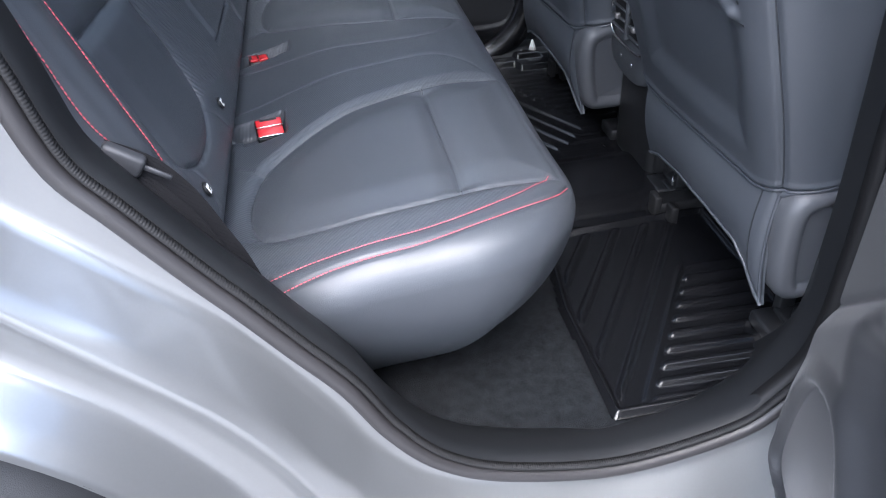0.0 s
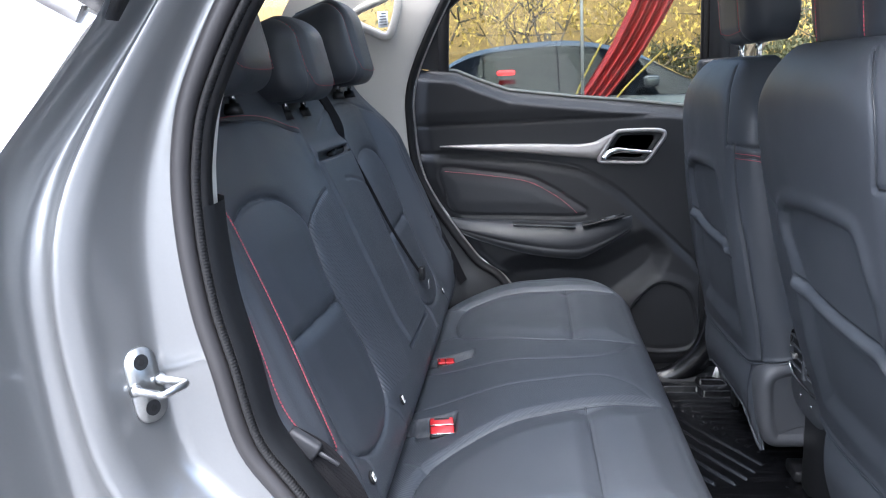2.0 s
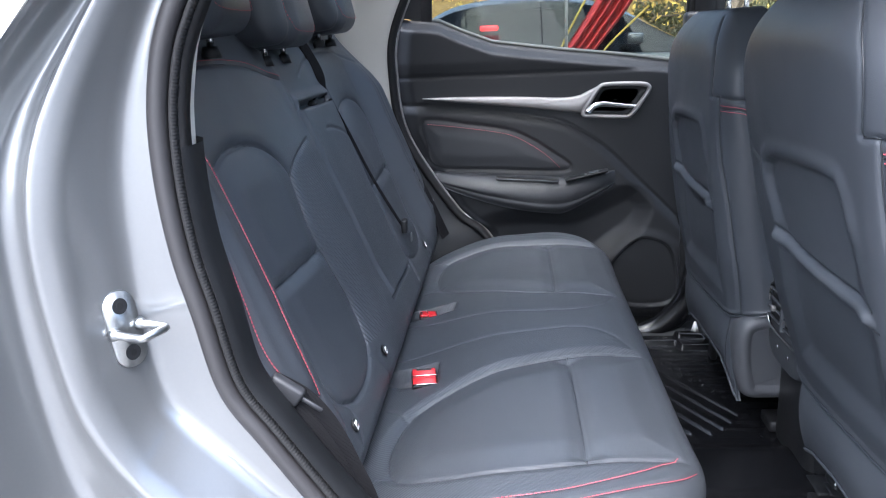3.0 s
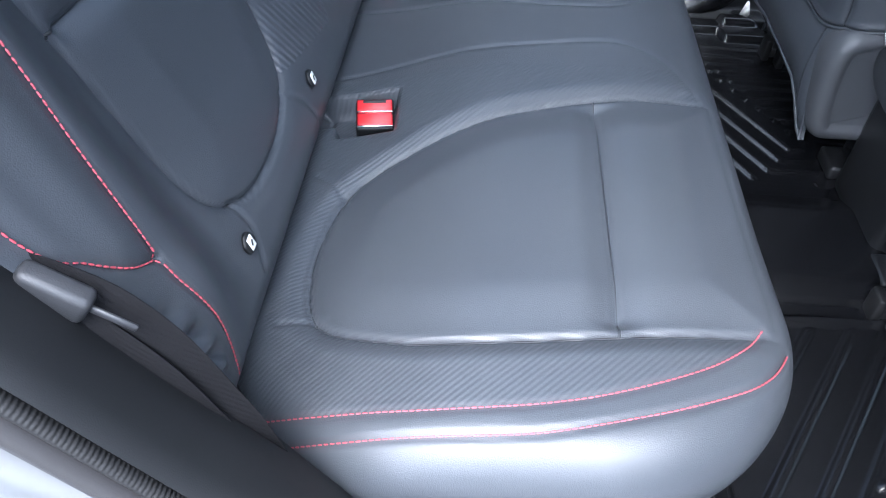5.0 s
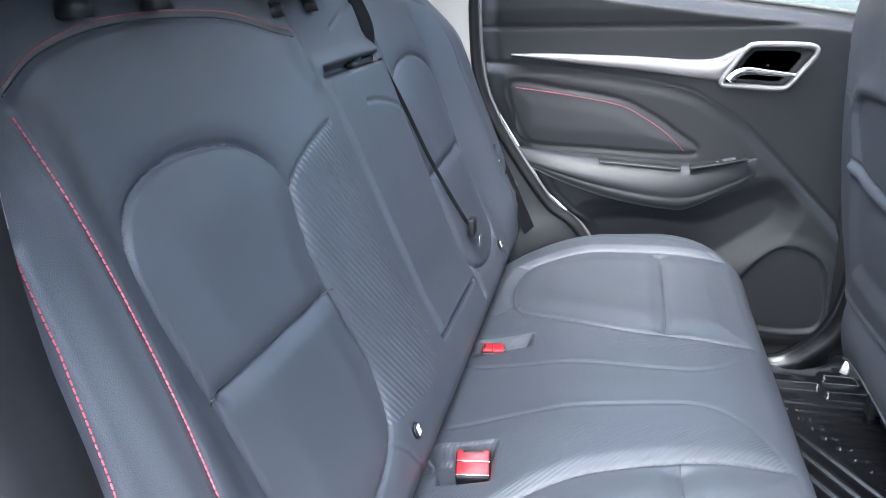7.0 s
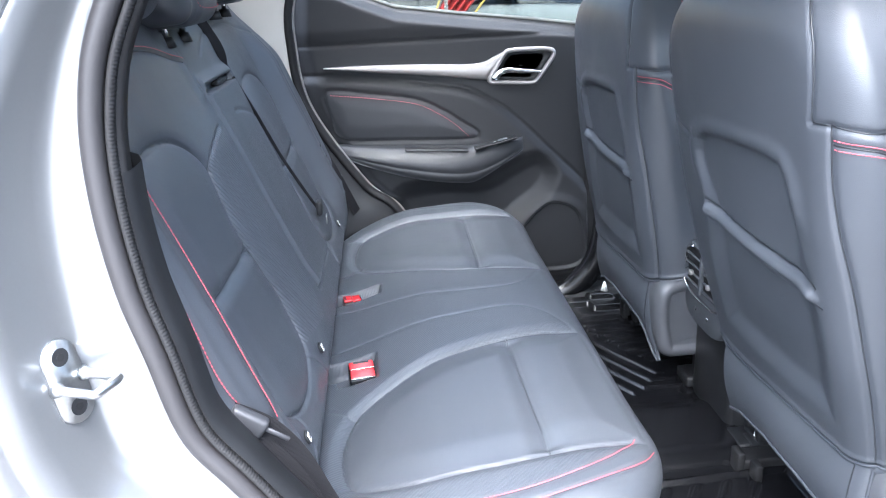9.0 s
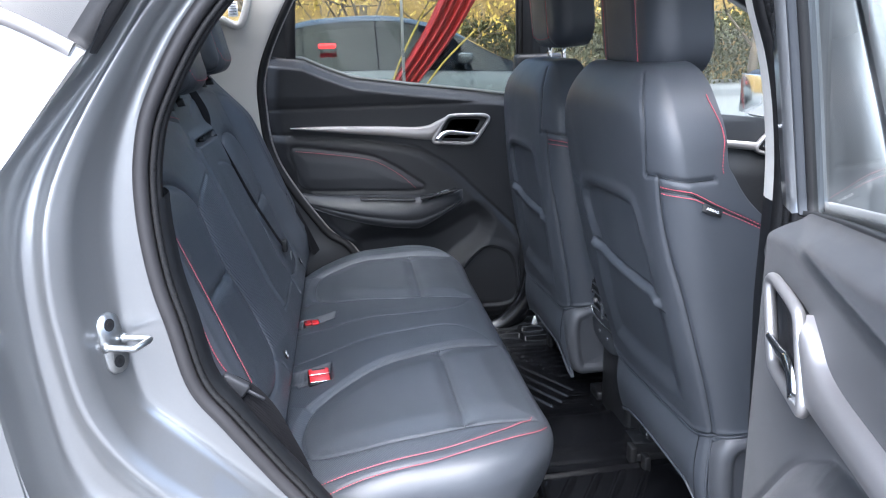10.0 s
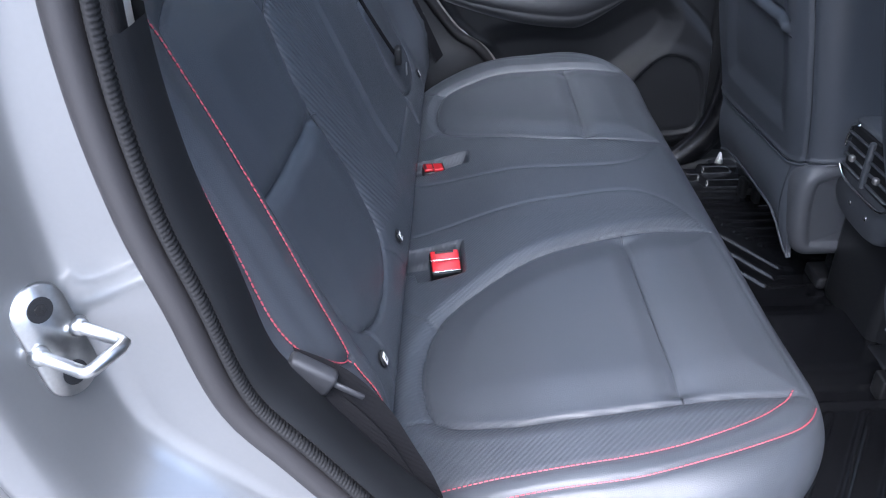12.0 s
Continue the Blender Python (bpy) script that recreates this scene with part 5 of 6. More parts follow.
    # side cover: a plate with a broad rounded border round a sunk face
    corners = [(1.28, 0.668), (1.05, 0.676), (0.86, 0.676), (0.806, 0.655), (0.802, 0.58), (0.820, 0.462), (1.28, 0.468)]
    line = []
    for i, c in enumerate(np.array(corners)):
        a, b = np.array(corners[i - 1]) - c, np.array(corners[(i + 1) % 7]) - c
        ra, rb = ((0.5 * v if np.hypot(*v) < 0.13 else v / np.hypot(*v) * 0.03) for v in (a, b))
        line += [c + ra * (1 - k) ** 2 + rb * k * k for k in np.linspace(0, 1, 18)]
    line = np.array(line + line[:1])
    run = np.r_[0, np.cumsum(np.hypot(*np.diff(line, axis=0).T))]
    line = np.stack([np.interp(np.linspace(0, run[-1], 160, endpoint=False), run, line[:, k]) for k in (0, 1)], 1)
    for _ in range(3):
        line = (np.roll(line, 1, 0) + line * 2 + np.roll(line, -1, 0)) / 4
    way = np.roll(line, -1, 0) - np.roll(line, 1, 0)
    side = np.stack([way[:, 1], -way[:, 0]], 1) / np.linalg.norm(way, axis=1)[:, None]
    if np.mean(np.sum(side * (line - line.mean(0)), 1)) < 0:
        side = -side
    rings = []
    for inward, out in ((0.0, 0.20), (0.0, 0.262), (0.003, 0.272), (0.010, 0.280), (0.020, 0.2835), (0.029, 0.282), (0.033, 0.277), (0.038, 0.2755)):
        o = line - side * inward
        rings.append(np.stack([o[:, 0] + sx, np.full(len(line), cy - out), o[:, 1] + low], 1))
    rings.append(np.repeat(rings[-1].mean(0)[None], len(line), 0))
    loft("side_cover", [np.vstack([r, r[:1]]) for r in rings], COVER_GREY, top, "grey plastic seat side cover")
    # loose leather flap that hangs below the piped hem
    u0, u1 = np.linspace(0.195, -0.252, 50), np.linspace(0.15, -0.262, 50)
    hem_z = np.interp(-u0, -hem[::-1, 0], hem[::-1, 1])
    t0 = pil.at(u0, hem_z, 0.001)
    zb = np.interp(u1, [-0.262, -0.25, -0.225, -0.19, -0.10, 0.0, 0.10, 0.15], [0.452, 0.475, 0.512, 0.534, 0.544, 0.545, 0.528, 0.508])
    b0 = np.stack([t0[:, 0] + 0.003, cy + u1, zb + low], 1)
    rows = []
    for back_x, ts in ((0.0, np.linspace(0, 1, 12)), (0.006, np.linspace(1, 0, 12))):
        for k in ts:
            r = t0 * (1 - k) + b0 * k
            r[:, 0] += back_x - 0.010 * math.sin(k * math.pi) - 0.004 * k
            rows.append(r)
    rows.append(rows[0])
    flap = loft("flap", rows, LEATHER, top, "leather flap below the hem")
    for k in (-1, -4):
        sweep("flap_edge", np.array([r[k] for r in rows[:12]]) + np.array([-0.002, 0.001, 0]), oval(0.0028, 0.0028, 8) if k == -1 else oval(0.0010, 0.0010, 6), LEATHER if k == -1 else PIPING, flap, up=(1, 0, 0))
    sweep("flap_hem", rows[11] + np.array([-0.001, 0, 0.001]), oval(0.003, 0.003, 6), LEATHER, flap, up=(0, 0, 1))
    for s in (-1, 1):
        rail = part("rail", box((0.50, 0.05, 0.035), (1.13, cy + s * 0.23, 0.372), 0.006), BLACK_PLASTIC, top)
        part("rail_cap", join(box((0.08, 0.07, 0.028), (0.885, cy + s * 0.23, 0.366), 0.006), box((0.03, 0.02, 0.06), (0.90, cy + s * 0.23 + 0.025, 0.39), 0.004), box((0.03, 0.02, 0.06), (0.90, cy + s * 0.23 - 0.025, 0.39), 0.004)), BLACK_PLASTIC, rail)
        part("leg", box((0.05, 0.04, 0.16), (1.0, cy + s * 0.23, 0.46), 0.006), BLACK_PLASTIC, top)
    part("rail_bracket", join(box((0.13, 0.05, 0.024), (0.89, cy + 0.165, 0.370), 0.006), box((0.016, 0.035, 0.05), (0.822, cy + 0.155, 0.376), 0.004), box((0.016, 0.03, 0.04), (0.845, cy + 0.12, 0.372), 0.004)), RUBBER, top, "black seat rail bracket")
    # headrest
    hp = (0.698 + shift(1.34), 1.332 + low + raised)

    def hrelief(u, v):
        c = np.abs(u) - 0.075
        return -0.004 * np.exp(-((c / 0.003) ** 2)) - 0.003 * np.exp(-(((v - 0.03) / 0.003) ** 2)) * (np.abs(u) < 0.075)

    def hwarp(u, v, h):
        return hp[0] - h + 0.7 * u * u - 0.10 * v, cy + u, hp[1] + v + 0.03 * (-h)

    hpil = Pillow(0.305, 0.225, 0.075, 0.042, 0.10, hrelief, hwarp, taper=0.06)
    head = hpil.build("headrest", 0.006, LEATHER, top)
    stitches("cross_stitching", hpil, [(-0.082, 0.03), (0, 0.024), (0.082, 0.03)], RED_THREAD, head, r=0.0009, label="red stitching")
    for s in (-1, 1):
        stitches("stitching", hpil, [(s * 0.082, 0.03), (s * 0.082, 0.1), (s * 0.082, 0.19)], RED_THREAD, head, r=0.0009, label="red stitching")
        part("post", rod((hp[0] + 0.045, cy + s * 0.07, 1.26 + low), (hp[0] + 0.05, cy + s * 0.07, hp[1] + 0.068), 0.0065), CHROME, head, "notched chrome post")
        part("notches", join(*[box((0.004, 0.006, 0.006), (hp[0] + 0.040, cy + s * 0.07, hp[1] - 0.007 + 0.012 * k), 0.001, 1) for k in range(4)]), BLACK_PLASTIC, head)
    return top


front_seat(-0.352, "dark leather front seat with red stitching and airbag tag", tag=True)
front_seat(0.388, "dark leather front seat with red stitching, more upright", -0.013, 0.119, -0.017, raised=0.03)

# white caps on the seat rails
def rail_clip(x, y, z):
    top = empty("rail_clip", (x, y, z), "small white plastic clip on the seat rail", "clip", "rail clips")
    bm = bmesh.new()
    bmesh.ops.create_cone(bm, cap_ends=True, segments=4, radius1=0.014, radius2=0.004, depth=0.036, matrix=Matrix.Translation((x, y, z)))
    bmesh.ops.bevel(bm, geom=bm.edges[:], offset=0.002, segments=2, affect="EDGES")
    part("clip", bm, WHITE_PLASTIC, top)
    part("foot", box((0.07, 0.05, 0.03), (x + 0.01, y, z - 0.03), 0.006), BLACK_PLASTIC, top)


rail_clip(0.893, -0.140, 0.397)
rail_clip(0.808, 0.699, 0.385)

# ---- console between the front seats ----
console = empty("centre_console", (1.2, MID, 0.36), "dark plastic centre console with rear air vents", "console")
part("console_body", box((0.80, 0.22, 0.36), (1.26, MID, 0.54), 0.03, 4), BLACK_PLASTIC, console)
part("armrest_lid", box((0.34, 0.20, 0.06), (1.06, MID, 0.75), 0.025, 4), LEATHER, console)
CY = 0.018
plate = spline([(0.088, 0.752), (0.102, 0.66), (0.104, 0.615), (0.085, 0.582), (0.04, 0.568), (-0.04, 0.568), (-0.085, 0.582), (-0.104, 0.615), (-0.102, 0.66), (-0.088, 0.752)], 80)
rings = [np.stack([np.full(80, 0.90 if i == 0 else 0.823 + 0.010 * i * i / 4 - 0.004 * i), CY + plate[:, 0] * k, 0.66 + (plate[:, 1] - 0.66) * k], 1) for i, k in ((0, 1.0), (3, 1.0), (2, 0.98), (1, 0.93), (1, 0.0))]
loft("vent_fascia", [np.vstack([r, r[:1]]) for r in rings], GREY_PLASTIC, console, "dark grey vent panel with rounded foot")
part("vent_box", box((0.012, 0.165, 0.092), (0.823, CY, 0.698), 0.012, 3), RUBBER, console)
rim_c = spline([(0.062, 0.748), (0.084, 0.735), (0.094, 0.672), (0.086, 0.652), (0.05, 0.640), (-0.05, 0.640), (-0.086, 0.652), (-0.094, 0.672), (-0.084, 0.735), (-0.062, 0.748)], 70)
sweep("vent_rim", np.stack([np.full(70, 0.815), CY + rim_c[:, 0], rim_c[:, 1]], 1), oval(0.0032, 0.0032, 8), CHROME, console, "chrome vent surround", up=(1, 0, 0))
part("vent_divider", box((0.012, 0.012, 0.088), (0.814, CY, 0.697), 0.004, 2), GREY_PLASTIC, console)
for y in (CY - 0.045, CY + 0.045):
    for k in range(4):
        part("vent_slat", box((0.012, 0.072, 0.004), (0.816, y, 0.664 + 0.021 * k), 0.0012, 1, Matrix.Rotation(radians(20), 4, "Y")), COVER_GREY, console)
    part("vent_tab", box((0.010, 0.012, 0.012), (0.809, y, 0.69), 0.003, 2), SATIN, console, "small silver vent tab")
for y in (CY + 0.03, CY - 0.03):
    part("socket_mark", box((0.002, 0.008, 0.008), (0.8185, y, 0.607), 0.0008, 1), CHROME, console)
part("lower_panel", box((0.05, 0.20, 0.24), (0.876, CY, 0.466), 0.02, 3), BLACK_PLASTIC, console)

# ---- far front door, mirror and dashboard ----
ffd = empty("front_door", (0.9, 0.9, 0.5), "closed far front door with dark panel", "car door")
x, z = np.meshgrid(np.linspace(0.86, 2.1, 60), np.linspace(0.36, 1, 60), indexing="ij")
z = 0.36 + (z - 0.36) / 0.64 * (1.165 - 0.36 - 0.12 * (x - 0.86))
y = 0.80 - 0.02 * step01(-z, -0.95, -0.85) + 0.04 * step01(z, 1.06, 1.14)
mesh_ob("door_panel", np.stack([x, y, z], -1).reshape(-1, 3), grid_faces(60, 60), DOOR_PLASTIC, ffd)
rim = spline([(1.66, 0.96), (1.70, 1.01), (1.74, 1.03), (1.85, 1.03), (1.875, 1.01), (1.84, 0.955), (1.80, 0.935), (1.70, 0.94)], 60, closed=True)
sweep("handle_rim", np.stack([rim[:, 0], np.full(60, 0.785), rim[:, 1]], 1), oval(0.008, 0.012, 8), SATIN, ffd, "satin silver handle surround", closed=True)
sweep("silver_trim", np.array([(1.05, 0.79, 1.02), (1.4, 0.788, 1.0), (1.67, 0.785, 0.965)]), flat(0.03, 0.01), SATIN, ffd, up=(0, 1, 0), scale=np.array([0.3, 0.8, 1.0]))
sweep("handle", np.array([(1.69, 0.78, 0.965), (1.74, 0.775, 0.985), (1.84, 0.78, 0.98)]), oval(0.010, 0.006, 8), CHROME, ffd)
loft("outer_skin", [np.stack([np.linspace(0.86, 2.1, 20), np.full(20, yy), zz - 0.11 * np.linspace(0, 1.24, 20) * (zz > 0.9)], 1) for yy, zz in ((0.90, 0.3), (0.925, 0.6), (0.925, 0.95), (0.88, 1.155))], PAINT, ffd)
pane = loft("window_pane", [np.stack([np.linspace(0.88, 2.0, 12), np.full(12, 0.855), np.linspace(1.15, 1.01, 12)], 1), np.stack([np.linspace(0.88, 1.5, 12), np.full(12, 0.80), np.linspace(1.59, 1.55, 12)], 1)], GLASS, ffd, "see-through window pane")
facing(pane, (0, -1, 0))
pane.visible_shadow = False
sweep("front_post", spline(np.array([(0.845, 0.845, 1.17), (0.84, 0.82, 1.40), (0.83, 0.79, 1.60)]), 12), flat(0.08, 0.04), BLACK_PLASTIC, ffd)
sweep("windscreen_post", spline(np.array([(2.15, 0.80, 1.10), (1.7, 0.74, 1.40), (1.35, 0.68, 1.58)]), 16), flat(0.07, 0.07), BLACK_PLASTIC, ffd)
mirror = empty("wing_mirror", (1.85, 0.95, 1.1), "dark wing mirror with clear glass on the far door", "wing mirror")
part("mirror_shell", box((0.14, 0.25, 0.19), (1.86, 1.04, 1.13), 0.05, 5), BLACK_PLASTIC, mirror)
part("mirror_glass", box((0.006, 0.215, 0.155), (1.786, 1.04, 1.13), 0.0028, 2), CHROME, mirror, "mirror glass")
part("mirror_foot", box((0.06, 0.10, 0.05), (1.90, 0.90, 1.08), 0.02, 3), BLACK_PLASTIC, mirror)
dash = empty("dashboard", (1.9, MID, 0.8), "dark dashboard with a round chrome-ringed vent", "dashboard")
part("dash_body", box((0.55, 1.50, 0.42), (1.98, MID, 0.86), 0.09, 5), SOFT_VINYL, dash)
ringc = np.array([(1.69, 0.55 + 0.05 * math.cos(a), 1.03 + 0.05 * math.sin(a)) for a in np.linspace(0, 2 * math.pi, 32, endpoint=False)])
sweep("vent_ring", ringc, oval(0.008, 0.01, 8), SATIN, dash, "satin silver vent ring", closed=True, up=(1, 0, 0))
part("vent_core", rod((1.69, 0.55, 1.03), (1.74, 0.55, 1.03), 0.045, 24), BLACK_PLASTIC, dash)
part("vent_hub", rod((1.685, 0.55, 1.03), (1.70, 0.55, 1.03), 0.012, 16), SATIN, dash)
# windscreen, tailgate and rear shelf close the cabin
shell = empty("cabin_shell", (0.5, 0, 0.5), "closed ends of the car cabin", "car body")
pane = loft("windscreen", [np.array([(2.2, -0.7, 1.1), (2.2, 0.7, 1.1)]), np.array([(1.35, -0.6, 1.62), (1.35, 0.6, 1.62)])], GLASS, shell)
facing(pane, (-1, 0, 0))
pane.visible_shadow = False
loft("boot_floor", [np.array([(-1.2, -0.6, 0.62), (-1.2, 0.6, 0.62)]), np.array([(-0.2, -0.6, 0.62), (-0.2, 0.6, 0.62)])], CARPET, shell)
loft("tailgate", [np.array([(-1.22, -0.75, 0.3), (-1.22, 0.75, 0.3)]), np.array([(-1.3, -0.75, 0.95), (-1.3, 0.75, 0.95)])], PAINT, shell)
pane = loft("rear_window", [np.array([(-1.3, -0.7, 0.95), (-1.3, 0.7, 0.95)]), np.array([(-1.05, -0.6, 1.62), (-1.05, 0.6, 1.62)])], DARK_GLASS, shell)
loft("far_quarter", [np.array([(-1.3, 0.9, 0.3), (-1.3, 0.9, 1.15)]), np.array([(-0.1, 0.92, 0.3), (-0.12, 0.9, 1.3)])], PAINT, shell)

# rear wheel under the quarter
tc = np.array([(-0.50 + 0.325 * math.cos(a), -0.83, 0.37 + 0.325 * math.sin(a)) for a in np.linspace(0, 2 * math.pi, 64, endpoint=False)])
tyre = sweep("wheel", tc, [(-0.11, -0.075), (-0.06, -0.10), (0.0, -0.105), (0.035, -0.10), (0.045, -0.085), (0.045, 0.085), (0.035, 0.10), (0.0, 0.105), (-0.06, 0.10), (-0.11, 0.075)], RUBBER, car_body, "treaded black tyre", closed=True)
part("rim", rod((-0.50, -0.74, 0.37), (-0.50, -0.90, 0.37), 0.235, 40, bevel=0.01), STEEL, tyre)
bm = box((0.014, 0.17, 0.008), bevel=0.001, segments=1)
blocks = bmesh.new()
tmp = bpy.data.meshes.new("tread")
bm.to_mesh(tmp)
bm.free()
for i in range(56):
    a = 2 * math.pi * i / 56
    for yy in (-0.055, 0.0, 0.055):
        k = len(blocks.verts)
        blocks.from_mesh(tmp)
        blocks.verts.ensure_lookup_table()
        bmesh.ops.transform(blocks, matrix=Matrix.Translation((-0.50 + 0.372 * math.cos(a), -0.83 + yy, 0.37 + 0.372 * math.sin(a))) @ Matrix.Rotation(-a + math.pi / 2, 4, "Y") @ Matrix.Diagonal((1.7, 0.27, 1, 1)), verts=blocks.verts[k:])
part("tread", blocks, RUBBER, tyre)

# ---- belts ----
TONGUE_PLASTIC = material("tongue_plastic", (0.022, 0.023, 0.026), 0.5, grain=0.2, grain_size=900)
belt = empty("seat_belt", (-0.02, -0.66, 0.75), "black seat belt hanging beside the bench", "seat belt")


def strap(name, pts, normals, width, mat, parent):
    p = spline(pts, 40)
    n = spline(normals, 40)
    t = np.gradient(p, axis=0)
    s = np.cross(t, n)
    s /= np.linalg.norm(s, axis=1)[:, None]
    n = np.cross(s, t)
    n /= np.linalg.norm(n, axis=1)[:, None]
    rows = [p + s * a * width / 2 + n * b * 0.0008 for a, b in ((-1, 1), (-0.5, 1.3), (0, 1.3), (0.5, 1.3), (1, 1), (1, -1), (0, -1), (-1, -1), (-1, 1))]
    return loft(name, rows, mat, parent)


strap("webbing", [(-0.075, -0.712, 0.915), (-0.042, -0.706, 0.896), (-0.011, -0.702, 0.874), (0.008, -0.700, 0.850), (0.024, -0.699, 0.820), (0.040, -0.699, 0.778), (0.056, -0.700, 0.736), (0.071, -0.700, 0.67), (0.074, -0.700, 0.61)], [(0.3, -0.72, 0.62)] * 4 + [(0.4, -0.75, 0.5), (0.45, -0.8, 0.4), (0.5, -0.82, 0.3), (0.5, -0.85, 0.2), (0.5, -0.85, 0.2)], 0.040, WEBBING, belt)
strap("folded_webbing", [(-0.030, -0.706, 0.872), (-0.004, -0.708, 0.846), (0.018, -0.708, 0.812), (0.036, -0.708, 0.77), (0.054, -0.708, 0.72), (0.066, -0.708, 0.66)], [(0.2, -0.9, 0.35)] * 6, 0.030, WEBBING, belt)
part("tongue", box((0.044, 0.016, 0.024), (-0.024, -0.706, 0.893), 0.005, 3, Matrix.Rotation(radians(35), 4, "Y")), TONGUE_PLASTIC, belt, "dark plastic belt tongue")
part("tongue_plate", box((0.030, 0.003, 0.006), (0.006, -0.707, 0.874), 0.001, 1, Matrix.Rotation(radians(35), 4, "Y")), TONGUE_PLASTIC, belt)
part("anchor_plate", box((0.03, 0.003, 0.012), (0.088, -0.712, 0.635), 0.001, 1, Matrix.Rotation(radians(20), 4, "Y")), STEEL, belt)
centre = empty("centre_belt", tuple(on_back(0.26, 0.3)), "black centre belt strap along the backrest split", "seat belt")
strap("webbing", [tuple(on_back(0.24, 0.487, 0.008)), tuple(on_back(0.262, 0.40, 0.016)), tuple(on_back(0.285, 0.28, 0.012)), tuple(on_back(0.31, 0.17, 0.010)), tuple(on_back(0.33, 0.115, 0.012))], [tuple(OUT + Vector((0, -1.6, 0)))] * 5, 0.007, WEBBING, centre)
strap("upper_webbing", [tuple(on_back(0.262, 0.66, 0.0)), tuple(on_back(0.25, 0.60, 0.006)), tuple(on_back(0.237, 0.54, 0.006)), tuple(on_back(0.232, 0.49, 0.004))], [tuple(OUT + Vector((0, -0.5, 0)))] * 4, 0.03, WEBBING, centre)
part("tongue", box((0.014, 0.03, 0.035), tuple(on_back(0.325, 0.125, 0.016)), 0.004, 2), BLACK_PLASTIC, centre)
part("tongue_plate", box((0.003, 0.02, 0.022), tuple(on_back(0.335, 0.09, 0.016)), 0.001, 1), STEEL, centre)
guide = empty("belt_guide", tuple(on_back(0.2, 0.494)), "black plastic belt guide in the backrest slot", "belt guide")
part("bezel", join(box((0.02, 0.12, 0.012), tuple(on_back(0.20, 0.494, 0.006)), 0.004, 2), box((0.016, 0.03, 0.02), tuple(on_back(0.17, 0.494, 0.008)), 0.004, 2)), BLACK_PLASTIC, guide)
fb = empty("far_belt", (0.0, 0.68, 0.9), "black seat belt with buckle tongue beside the far backrest", "seat belt")
strap("webbing", [(-0.16, 0.655, 1.15), (-0.06, 0.66, 0.95), (0.0, 0.665, 0.82), (0.05, 0.67, 0.70)], [(0.8, -0.5, 0.3)] * 4, 0.04, WEBBING, fb)
part("tongue", box((0.012, 0.04, 0.03), (-0.035, 0.655, 0.90), 0.004, 2), BLACK_PLASTIC, fb)
part("tongue_plate", box((0.004, 0.025, 0.03), (-0.02, 0.655, 0.865), 0.001, 1), STEEL, fb)

# ---- outside beyond the far windows ----
def facade():
    top = empty("glass_facade", (2.0, 5.2, 0.0), "glass showroom front with thin steel mullions", "glass wall")
    for x in np.arange(-3, 9, 1.25):
        part("mullion", box((0.025, 0.06, 3.6), (x, 5.2, 1.8), 0.004), STEEL, top)
    for z in (0.05, 3.6):
        part("rail", box((12, 0.08, 0.1), (3, 5.2, z), 0.004), STEEL, top)
    for x in np.arange(-3, 7.9, 1.25):
        p = mesh_ob("pane", [(x + 0.013, 5.2, 0.1), (x + 1.237, 5.2, 0.1), (x + 1.237, 5.2, 3.55), (x + 0.013, 5.2, 3.55)], [(0, 1, 2, 3)], GLASS, top)
        p.visible_shadow = False
        facing(p, (0, -1, 0))


facade()
BARK = material("bark", (0.10, 0.075, 0.05), 0.9, grain=1, grain_size=40, spread=0.4)
LEAF_GREEN = material("leaf_green", (0.062, 0.060, 0.020), 0.7, spread=0.5, stain_size=3)
LEAF_GOLD = material("leaf_gold", (0.55, 0.38, 0.08), 0.7, spread=0.4, stain_size=2)
RED_CLOTH = material("red_fabric", (0.36, 0.02, 0.02), 0.5, spread=0.35, stain_size=3)
YELLOW = material("yellow_paint", (0.45, 0.32, 0.06), 0.5, spread=0.1)


def tree(x, y, h, mat, seed, label, spread=1.6, leaves=2600):
    rng = random.Random(seed)
    top = empty("tree", (x, y, 0), label, "tree")
    limbs = [rod((x, y, 0), (x + 0.1, y, h * 0.45), 0.11, 10, 0.07)]
    tips = []

    def grow(a, d, r, level):
        b = a + d
        limbs.append(rod(a, b, r, 7, r * 0.55))
        tips.append(b)
        if level:
            for _ in range(3):
                e = Vector((rng.uniform(-1, 1), rng.uniform(-1, 1), rng.uniform(0.0, 1.0))).normalized() * d.length * 0.75
                grow(b, e, r * 0.55, level - 1)

    for k in range(6):
        z = h * rng.uniform(0.16, 0.45)
        grow(Vector((x + 0.05, y, z)), Vector((rng.uniform(-1, 1), rng.uniform(-0.6, 0.6), rng.uniform(0.4, 1.2))).normalized() * spread * 0.6, 0.035, 2)
    part("trunk", join(*limbs), BARK, top)
    verts, faces = [], []
    for _ in range(leaves):
        c = rng.choice(tips) + Vector((rng.gauss(0, 0.3), rng.gauss(0, 0.3), rng.gauss(0, 0.28)))
        q = Euler((rng.uniform(0, 6), rng.uniform(0, 6), rng.uniform(0, 6))).to_matrix()
        s = rng.uniform(0.03, 0.07)
        k = len(verts)
        verts += [c + q @ Vector(v) * s for v in ((-1, 0, 0), (0, -0.5, 0.1), (1, 0, 0), (0, 0.5, 0.1))]
        faces.append((k, k + 1, k + 2, k + 3))
    tagged(mesh_ob("crown", verts, faces, mat, top, smooth=False), kind="stuff")


